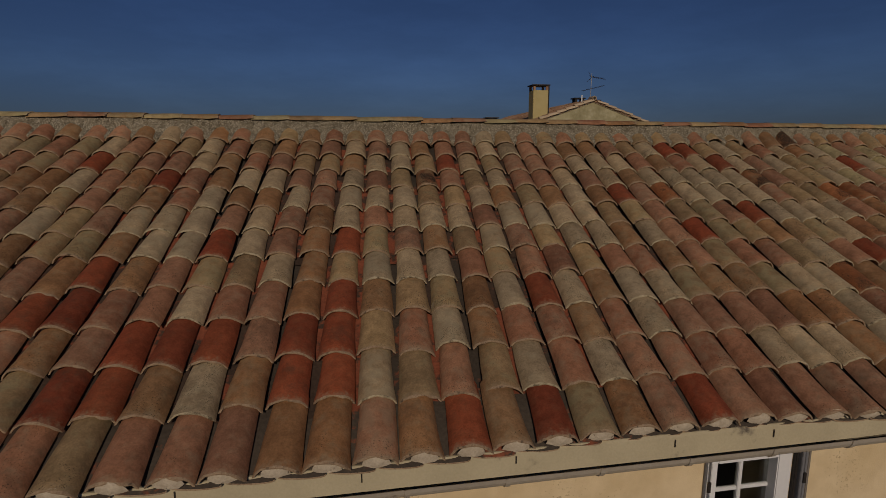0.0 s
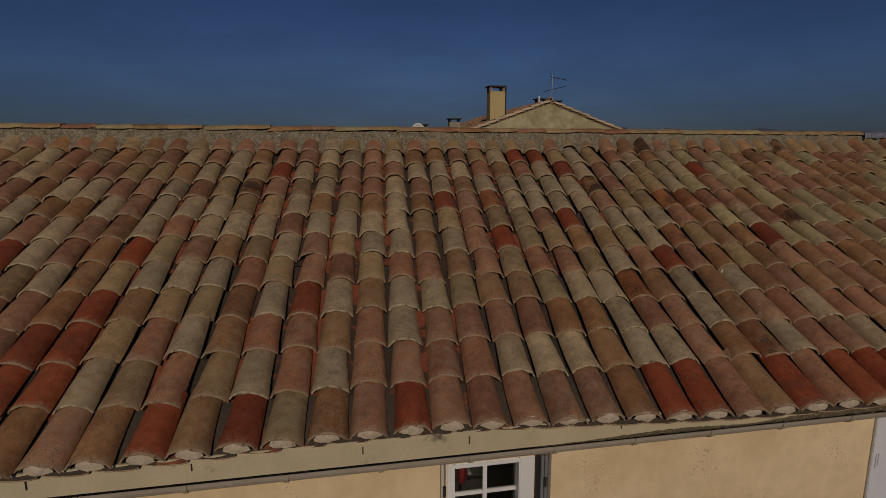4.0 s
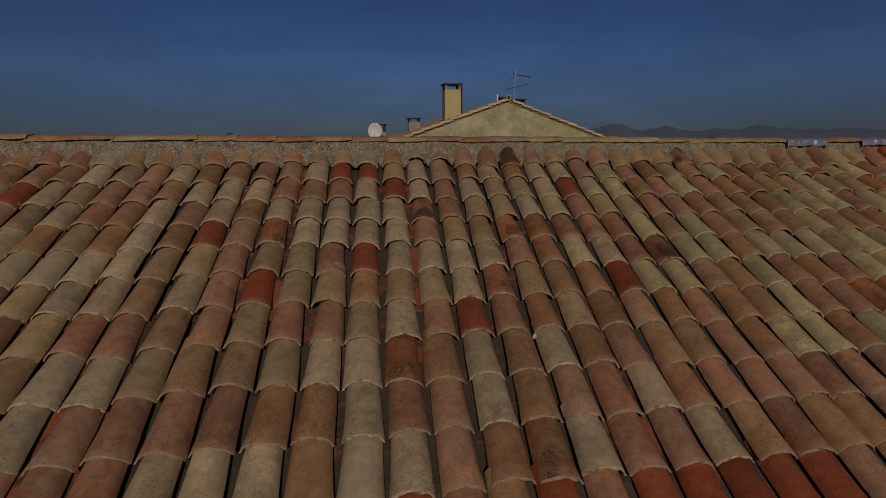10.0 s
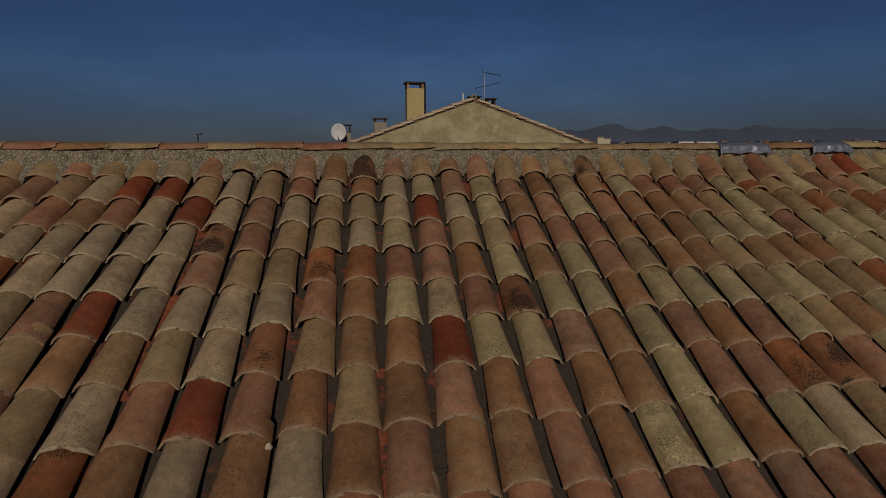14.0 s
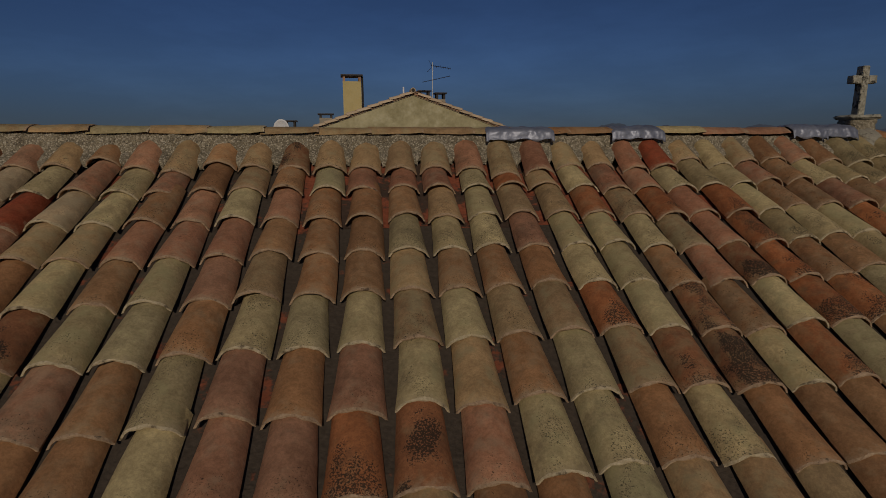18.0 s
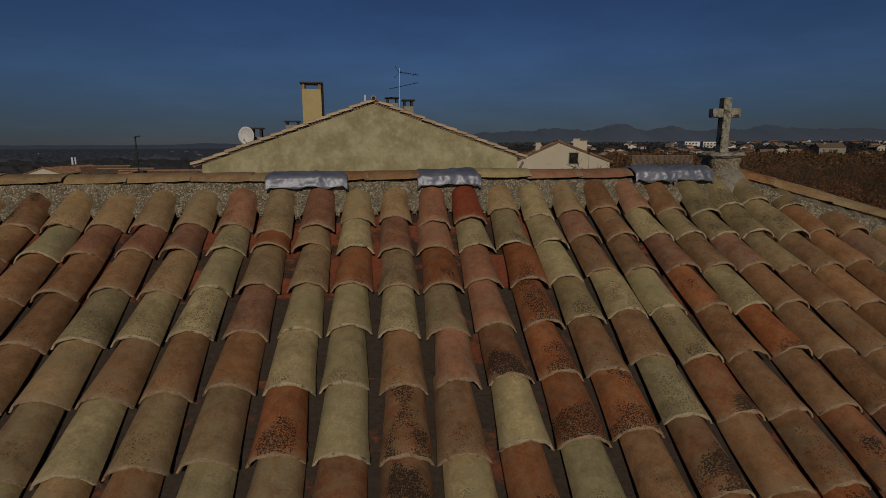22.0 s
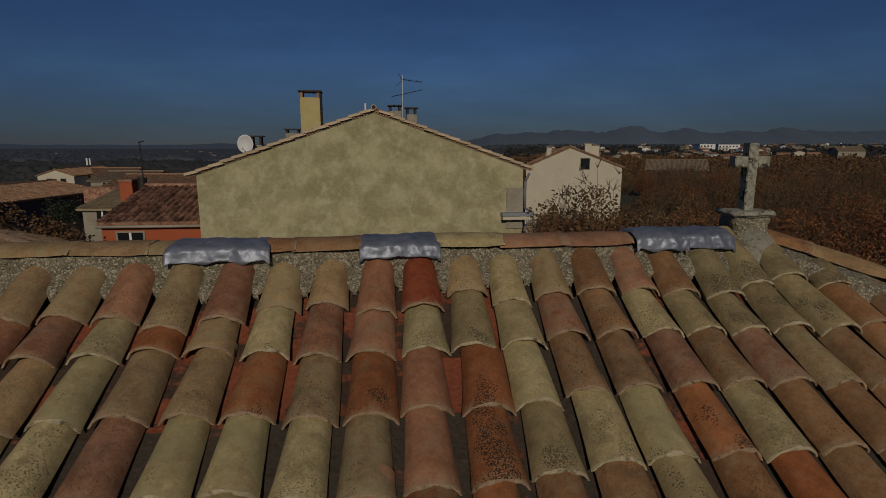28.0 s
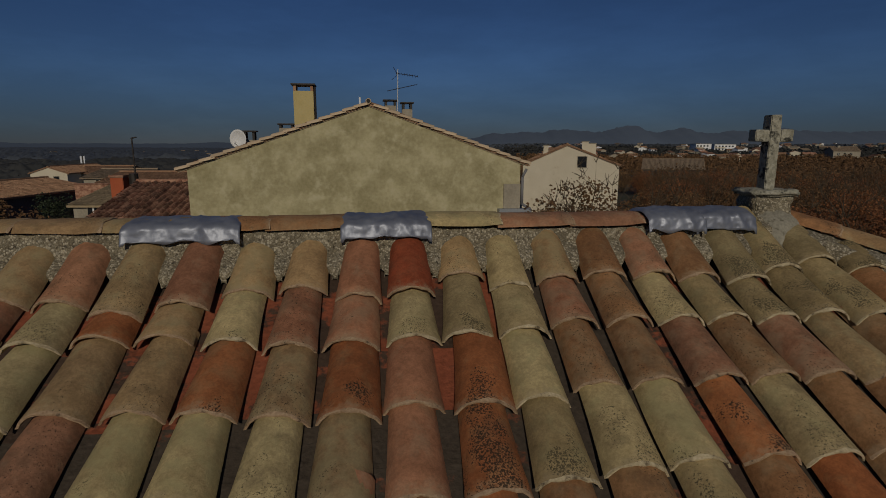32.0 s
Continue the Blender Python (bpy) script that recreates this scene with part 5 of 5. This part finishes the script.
def tile_place(i, j):
    """Pose and length of the tile at a column and course, or None beyond the hip."""
    r = random.Random(i * 977 + j * 31)
    e, h, side, up, nrm = column_frame(i)
    run = (h - e).length
    slip = 0.011 if 8 <= i <= 47 else 0.022
    s = course_foot(i, j, run) + r.uniform(-slip, slip) if j else r.uniform(-0.012, 0.01) - overhang(i)
    f = s / run
    foot = e + up * s + side * fan(i, f)
    if past_hip(foot + up * 0.12) > -0.04:
        return None
    last = j == COURSES - 1
    top = min(0.52 if last else 0.43 + (overhang(i) if j == 0 else 0.0), run - s + (0.03 + 0.02 * min(5, max(0, i - 42)) if i > 24 else 0.0))
    if j == COURSES - 2 and 15 <= i <= 47:
        top = min(top, course_foot(i, j + 1, run) - s + 0.10)
    while top > 0.14 and past_hip(foot + up * top) > 0.0:
        top -= 0.03
    foot += side * r.uniform(-0.009, 0.009) + nrm * (FOOT - sag(i, f) + r.uniform(-0.004, 0.006))
    lean = math.degrees(math.atan2(fan(i, f + 0.1) - fan(i, f), 0.1 * run))
    tilt = 0.0 if not last else 9.5 if 24 < i < 43 else 7.5 if i > 42 else 11.5
    m = at(foot, side, up, nrm) @ pose(0, 0, 0, tilt + r.uniform(-0.3, 0.6), r.uniform(-2.5, 2.5), r.uniform(-1.6, 1.6) - lean)
    return m @ Matrix.Diagonal((r.uniform(0.96, 1.04) * (1 + 0.02 * min(1.0, max(0.0, (22 - i) / 8))), top / 0.43, r.uniform(0.97, 1.05), 1))


single = {}
for k, shape in enumerate(SHAPES):
    for c in CLASSES:
        me = mesh_of("tile", shape[0], shape[1], [CLAY[c], LIP_PALE if c in PALE_RIMS else LIP], shape[3])
        me.polygons.foreach_set("use_smooth", shape[2])
        mark_tiles(me, 1, 10, 4)
        single[(k, c)] = me
jv, jf, ji, js = [], [], [], []
for i in range(LEFT_COL, RIGHT_COL + 1):
    for j in range(COURSES):
        m = tile_place(i, j)
        if m is None:
            continue
        r = random.Random(i * 53 + j)
        c = tile_tone(i, j)
        broad = 7 if i < 12 or i < 26 and j < 4 else 0
        if i in NEAR_COLS:
            place("tile", single[(r.randrange(7) + broad, c)], roof, m)
        else:
            v, f, s, g = SHAPES[r.randrange(7) + broad]
            b = len(jv)
            jv += [m @ Vector(p) for p in v]
            jf += [tuple(b + q for q in face) for face in f]
            ji += [len(CLASSES) + (c in PALE_RIMS) if q else CLASSES.index(c) for q in g]
            js += s
me = mesh_of("more_tiles", jv, jf, [CLAY[c] for c in CLASSES] + [LIP, LIP_PALE], ji)
me.polygons.foreach_set("use_smooth", js)
mark_tiles(me, len(jv) // len(SHAPES[0][0]), 10, 4)
tagged(place("more_tiles", me, roof), kind="stuff")

# channel tiles between the columns, and the mortar that stops the eave ends
cv, cf, ci = [], [], []
pv, pf = [], []
for i in range(LEFT_COL, RIGHT_COL + 1):
    e, h, side, up, nrm = column_frame(i + 0.5)
    run = (h - e).length
    for j in range(COURSES):
        r = random.Random(i * 71 + j * 3)
        s = j / COURSES * run + (0.004 - overhang(i + 0.5) if j == 0 else 0) + r.uniform(-0.03, 0.03) * (j > 0)
        low = e + side * fan(i + 0.5, s / run) - nrm * sag(i + 0.5, s / run)
        if past_hip(low + up * (s + 0.1)) > -0.02:
            continue
        red = 1 if random.Random(i * 3 + j // 5).random() < min(0.75, max(0.05, (17 - i) / 20)) or j > 8 and 26 < i < 40 else 0
        b = len(cv)
        n = 8
        deep = 0.026 if j == 0 else 0.034 if red else 0.055 if i < 18 else 0.035
        for y, lift in ((-0.006, -0.011), (-0.006, 0.0), (0.42 + overhang(i + 0.5), 0.0)) if j == 0 else ((0.0, 0.001), (0.0, 0.001), (0.4, 0.0)):
            for k in range(n + 1):
                t = math.pi * k / n
                p = Vector((-math.cos(t) * (0.11 - 0.01 * y), y, -math.sin(t) ** 0.8 * (deep if y < 0.1 or j else 0.045) + lift))
                cv.append(low + side * p.x + up * (s + p.y) + nrm * (p.z - 0.011))
        for ring in (0, 1):
            for k in range(n):
                q = b + ring * (n + 1) + k
                cf.append((q, q + 1, q + n + 2, q + n + 1))
                ci.append(2 if j == 0 and ring == 0 else 0 if j == 0 else red)
    if past_hip(e) > -0.1:
        continue
    e, h, side, up, nrm = column_frame(i)
    r = random.Random(i * 7)
    b = len(pv)
    n, rings = 8, 3
    for q in range(rings + 1):
        for k in range(n + 1):
            t = math.pi * k / n
            rad = 1 - q / rings
            p = Vector((-math.cos(t) * 0.068 * rad, 0.012 - 0.02 * math.cos(rad * 1.5) + r.uniform(-0.0025, 0.0025), math.sin(t) * 0.052 * rad + r.uniform(-0.002, 0.002) - 0.012 * (1 - math.sin(t)) * (0.5 + r.random())))
            pv.append(e + side * p.x + up * (p.y - overhang(i)) + nrm * (p.z + FOOT + 0.022))
    for q in range(rings):
        for k in range(n):
            a = b + q * (n + 1) + k
            pf.append((a, a + 1, a + n + 2, a + n + 1))
tagged(place("channel_tiles", mesh_of("channel_tiles", cv, cf, [CHANNEL, CHANNEL_RED, LIP], ci, smooth=True), roof), kind="stuff")
tagged(place("eave_mortar", mesh_of("eave_mortar", pv, pf, [PLUG], smooth=True), roof, label="rough pinkish white mortar stopping the tile ends"), kind="stuff")

# boarding under the tiles, and the slopes out of sight
ends = [eave_point(COL_0 + COL_STEP * (LEFT_COL - 0.6)), Vector((HIP_B.x, HIP_B.y, EAVE_Z)), Vector((HIP_A.x, HIP_A.y, RIDGE_Z)), ridge_point(-6.55)]
back = [Vector((15.6, 10.6, EAVE_Z)), Vector((-7.6, 8.6, EAVE_Z))]
deck = [p - Vector((0, -0.16 if k < 2 else 0, 0.085 if k < 2 else 0.16)) for k, p in enumerate(ends + back)]
dv = deck + [p - Vector((0, 0, 0.06)) for p in deck]
df = [(0, 1, 2, 3), (1, 4, 2), (4, 5, 3, 2), (3, 5, 0), (9, 8, 7, 6), (8, 10, 7), (8, 9, 11, 10), (6, 11, 9), (0, 6, 7, 1), (1, 7, 10, 4), (4, 10, 11, 5), (5, 11, 6, 0)]
place("deck", mesh_of("deck", dv, df, [DARK]), roof)


def far_slope(name, a, b, c, d):
    """Corrugated tiling between an eave a-b and a ridge d-c."""
    v, f = [], []
    n = int((b - a).length / 0.055)
    rows = 12
    nrm = (b - a).cross(d - a).normalized()
    for q in range(rows):
        for lift, s in ((0.03, q / rows), (0.0, (q + 1) / rows)):
            for k in range(n + 1):
                u = k / n
                p = (a.lerp(b, u)).lerp(d.lerp(c, u), s)
                v.append(p + nrm * (lift + 0.035 * math.sin(k * math.pi / 2) - 0.02))
    w = n + 1
    for q in range(rows):
        for k in range(n):
            o = 2 * q * w + k
            f.append((o, o + 1, o + w + 1, o + w))
    tagged(place(name, mesh_of(name, v, f, [ROOF_FAR], smooth=True), roof), kind="stuff")


hip_top = Vector((HIP_A.x, HIP_A.y, RIDGE_Z))
far_slope("north_tiles", back[0], back[1], ridge_point(-6.55), hip_top)
far_slope("east_tiles", Vector((HIP_B.x, HIP_B.y, EAVE_Z)), back[0], hip_top, hip_top + Vector((0.01, 0.01, 0)))
far_slope("west_tiles", back[1], ends[0], ridge_point(-6.55), ridge_point(-6.54))

# mortar bed under the ridge tiles, with its tongues into the channels
rdir = Vector((1, RIDGE_S, 0)).normalized()
rside = Vector((-rdir.y, rdir.x, 0))


def bed(name, a, b, half, drop, top, seed, front=0.88):
    """A rough mortar bank along a line, in cross-section a low roof."""
    d = b - a
    n = int(d.length / 0.025)
    flat = Vector((d.x, d.y, 0)).normalized()
    side = Vector((-flat.y, flat.x, 0))
    prof = [(-half * 0.97, -drop * 1.25), (-half * front, -drop * 0.5), (-half * front * 0.95, top * 0.1), (-half * front * 0.85, top * 0.5), (-half * 0.3, top * 0.72), (0, top), (half * 0.3, top * 0.75), (half * 0.6, 0), (half, -drop)]
    v, f = [], []
    for k in range(n + 1):
        c = a + d * (k / n)
        for q, (x, z) in enumerate(prof):
            p = c + side * x + Vector((0, 0, z))
            p += (side * noise.noise(p * 16 + Vector((seed, 0, 0))) + Vector((0, 0, 0.8 * noise.noise(p * 19 + Vector((0, seed, 0)))))) * (0.021 if 0 < q < 8 else 0.009) + side * (0.009 * noise.noise(p * 34))
            v.append(p)
    w = len(prof)
    for k in range(n):
        for q in range(w - 1):
            f.append((k * w + q, (k + 1) * w + q, (k + 1) * w + q + 1, k * w + q + 1))
    return place(name, mesh_of(name, v, f, [MORTAR]), roof, label="rough pebbly grey mortar")


bed("ridge_mortar", ridge_point(-6.5), ridge_point(10.0), 0.125, 0.085, 0.07, 1.0, 0.82)
tv, tf = [], []
for i in range(LEFT_COL, 49):
    e, h, side, up, nrm = column_frame(i + 0.5)
    r = random.Random(i * 19)
    h = h + side * fan(i + 0.5, 1.0) - nrm * sag(i + 0.5, 1.0)
    if past_hip(h) > -0.1:
        continue
    ln, wd = r.uniform(0.21, 0.265), r.uniform(0.044, 0.06)
    o = h + side * r.uniform(-0.01, 0.01)
    b = len(tv)
    n = 10
    for q, s in enumerate((0.0, 0.45, 0.68, 0.86, 0.985)):
        wq = wd * (1 + 0.12 * noise.noise(Vector((i * 1.7, s * 4, 2)))) * math.sqrt(max(0.0, 1 - max(0, (s - 0.5) / 0.5) ** 2.4))
        for k in range(n + 1):
            t = math.pi * k / n
            dome = -0.008 + 0.046 * max(0.0, math.sin(t)) ** 0.3 * (1.0 - 0.45 * s ** 3) + 0.006 * noise.noise(Vector((i * 3.1, k * 0.45, s * 4))) + r.uniform(-0.0015, 0.0015)
            tv.append(o - side * math.cos(t) * wq - up * ln * s + nrm * dome)
    for q in range(4):
        for k in range(n):
            a = b + q * (n + 1) + k
            tf.append((a, a + n + 1, a + n + 2, a + 1))
    c = len(tv)
    for k in range(n + 1):
        p = tv[b + 4 * (n + 1) + k] - nrm * 0.045
        tv.append(p)
    for k in range(n):
        a = b + 4 * (n + 1) + k
        tf.append((a, c + k, c + k + 1, a + 1))
tagged(place("mortar_tongues", mesh_of("mortar_tongues", tv, tf, [MORTAR], smooth=True), roof, label="grey mortar tongues closing the channels"), kind="stuff")

# ridge and hip tiles
rr = random.Random(3)
RIDGE_SHAPES = [barrel(rr, length=0.37, w0=0.240, w1=0.222, rise0=0.037, rise1=0.034, lift=0.003, rough=1.1) for _ in range(5)]
ridge_mesh = {}
for k, (v, f, s, g) in enumerate(RIDGE_SHAPES):
    for c in ("rose", "sand", "orange", "pale", "brown"):
        me = mesh_of("ridge_tile", v, f, [CLAY[c], LIP_PALE if c in PALE_RIMS else LIP], g)
        me.polygons.foreach_set("use_smooth", s)
        mark_tiles(me, 1, 10, 4)
        ridge_mesh[(k, c)] = me


RIDGE_TONES = "mmmpsbbssssspspssmbsmsbmsspmbspsspmspsmspmbsp"


def lay_caps(a, b, step, name, dz, tones):
    d = (b - a)
    n = int(d.length / step + 0.5)
    up = d.normalized()
    side = Vector((up.y, -up.x, 0)).normalized()
    nrm = side.cross(up).normalized()
    for k in range(n):
        foot = a + up * (k * step)
        m = at(foot + nrm * (dz + 0.02 * clamp((foot.x - 7.2) / 1.5) * (foot.x < 9.7) + rr.uniform(-0.004, 0.004)), side, up, nrm) @ pose(0, 0, 0, rr.uniform(-0.8, 0.8), rr.uniform(-2, 2), rr.uniform(-1.5, 1.5))
        place(name, ridge_mesh[(rr.randrange(5), LETTER[tones[k % len(tones)]])], roof, m)


lay_caps(ridge_point(9.659), ridge_point(-6.5), 0.345, "ridge_tile", 0.05, RIDGE_TONES)
hip_foot = Vector((HIP_B.x, HIP_B.y, EAVE_Z + 0.02))
bed("hip_mortar", hip_top, hip_foot, 0.16, 0.10, 0.055, 5.0)
hip_run = hip_foot - hip_top
hip_off = Vector((0.034, 0.062, 0.042))
lay_caps(hip_top + hip_run.normalized() * (-0.10 + 0.36 * 14) + hip_off, hip_top + hip_off, 0.36, "hip_tile", 0.026, "sspmsmspmsmssb")


# cement fillet heaped round the cross's foot
mv, mf = [], []
for a in range(25):
    for b in range(37):
        d, ang = a / 24, 2 * math.pi * b / 36
        p = Vector((10.085 + 0.23 * d * math.cos(ang), 7.675 + 0.19 * d * math.sin(ang), 7.645 + 0.150 * math.cos(d * math.pi / 2) ** 0.7 - 0.1 * d ** 3))
        p += Vector((noise.noise(p * 22), noise.noise(p * 22 + Vector((4, 0, 0))), noise.noise(p * 26 + Vector((0, 7, 0))))) * 0.009
        mv.append(p)
for a in range(24):
    for b in range(36):
        o = a * 37 + b
        mf.append((o, o + 37, o + 38, o + 1))
place("apex_mortar", mesh_of("apex_mortar", mv, mf, [CEMENT], smooth=True), roof, label="grey cement fillet heaped round the cross's foot")


def flashing(x0, x1, seed, fold=0.6):
    """A softly dented metal sheet pressed over the ridge tiles, with one sharper fold."""
    n, w = 64, 40
    v, f = [], []
    for a in range(n + 1):
        u = a / n
        c = ridge_point(x0 + (x1 - x0) * u, 0.066 + 0.014 * clamp((x0 - 7.5) / 1.5) - 0.010 * clamp((abs(u - 0.5) - 0.44) / 0.06))
        for k in range(w + 1):
            t = -0.25 + 1.35 * k / w
            ang = math.pi * t
            ra, rz = 0.126, 0.042 - 0.006 * max(0.0, abs(u - 0.5) * 2 - 0.85) / 0.15
            p = c - rside * math.cos(ang) * ra + Vector((0, 0, math.sin(ang) * rz))
            if t < 0:
                p = c - rside * (ra + 0.05 * -t) + Vector((0, 0, 0.19 * t))
            out = -rside * (0.4 + 0.6 * max(0.0, math.cos(ang))) + Vector((0, 0, max(0.0, math.sin(ang))))
            q = p * 6 + Vector((seed, 0, 0))
            p += out * (0.010 * abs(noise.noise(q)) + 0.011 * abs(noise.noise(p * 10 + Vector((seed, 3, 0)))) + 0.005 * noise.noise(p * 20) + 0.006 * (0.3 - abs(noise.noise(p * 24 + Vector((0, seed, 5))))) + 0.0015 * noise.noise(p * 60))
            ridge_x = fold + 0.22 * (0.5 - t)
            p += out * 0.007 * max(0.0, 1 - abs(u - ridge_x) / 0.07)
            if k == 0:
                p.z += 0.022 * noise.noise(Vector((p.x * 12, seed, 0))) - (0.012 if abs(u - 0.5) > 0.46 else 0)
            v.append(p)
    for a in range(n):
        for k in range(w):
            q = a * (w + 1) + k
            f.append((q, q + w + 1, q + w + 2, q + 1))
    ob = place("flashing", mesh_of("flashing", v, f, [LEAD], smooth=True), roof, label="crumpled silver-grey metal flashing over the ridge")
    mod = ob.modifiers.new("thick", "SOLIDIFY")
    mod.thickness = 0.0025
    return ob


flashing(7.01, 7.49, 1.3)
flashing(7.91, 8.31, 4.1)
flashing(9.33, 9.62, 7.7)
flashing(9.57, 9.88, 9.2)

chip = thing("mortar_chip", "white broken chip of mortar lying between two tiles", "mortar chip", m=pose(3.897, 4.236, 6.605, 25, 0, 20))
bm = bmesh.new()
bmesh.ops.create_icosphere(bm, subdivisions=2, radius=0.02, matrix=Matrix.Diagonal((0.7, 0.5, 1.3, 1)))
for vert in bm.verts:
    vert.co += Vector((noise.noise(vert.co * 60), noise.noise(vert.co * 60 + Vector((5, 0, 0))), 0)) * 0.008
part("chip", bm, PLUG, chip, smooth=True)
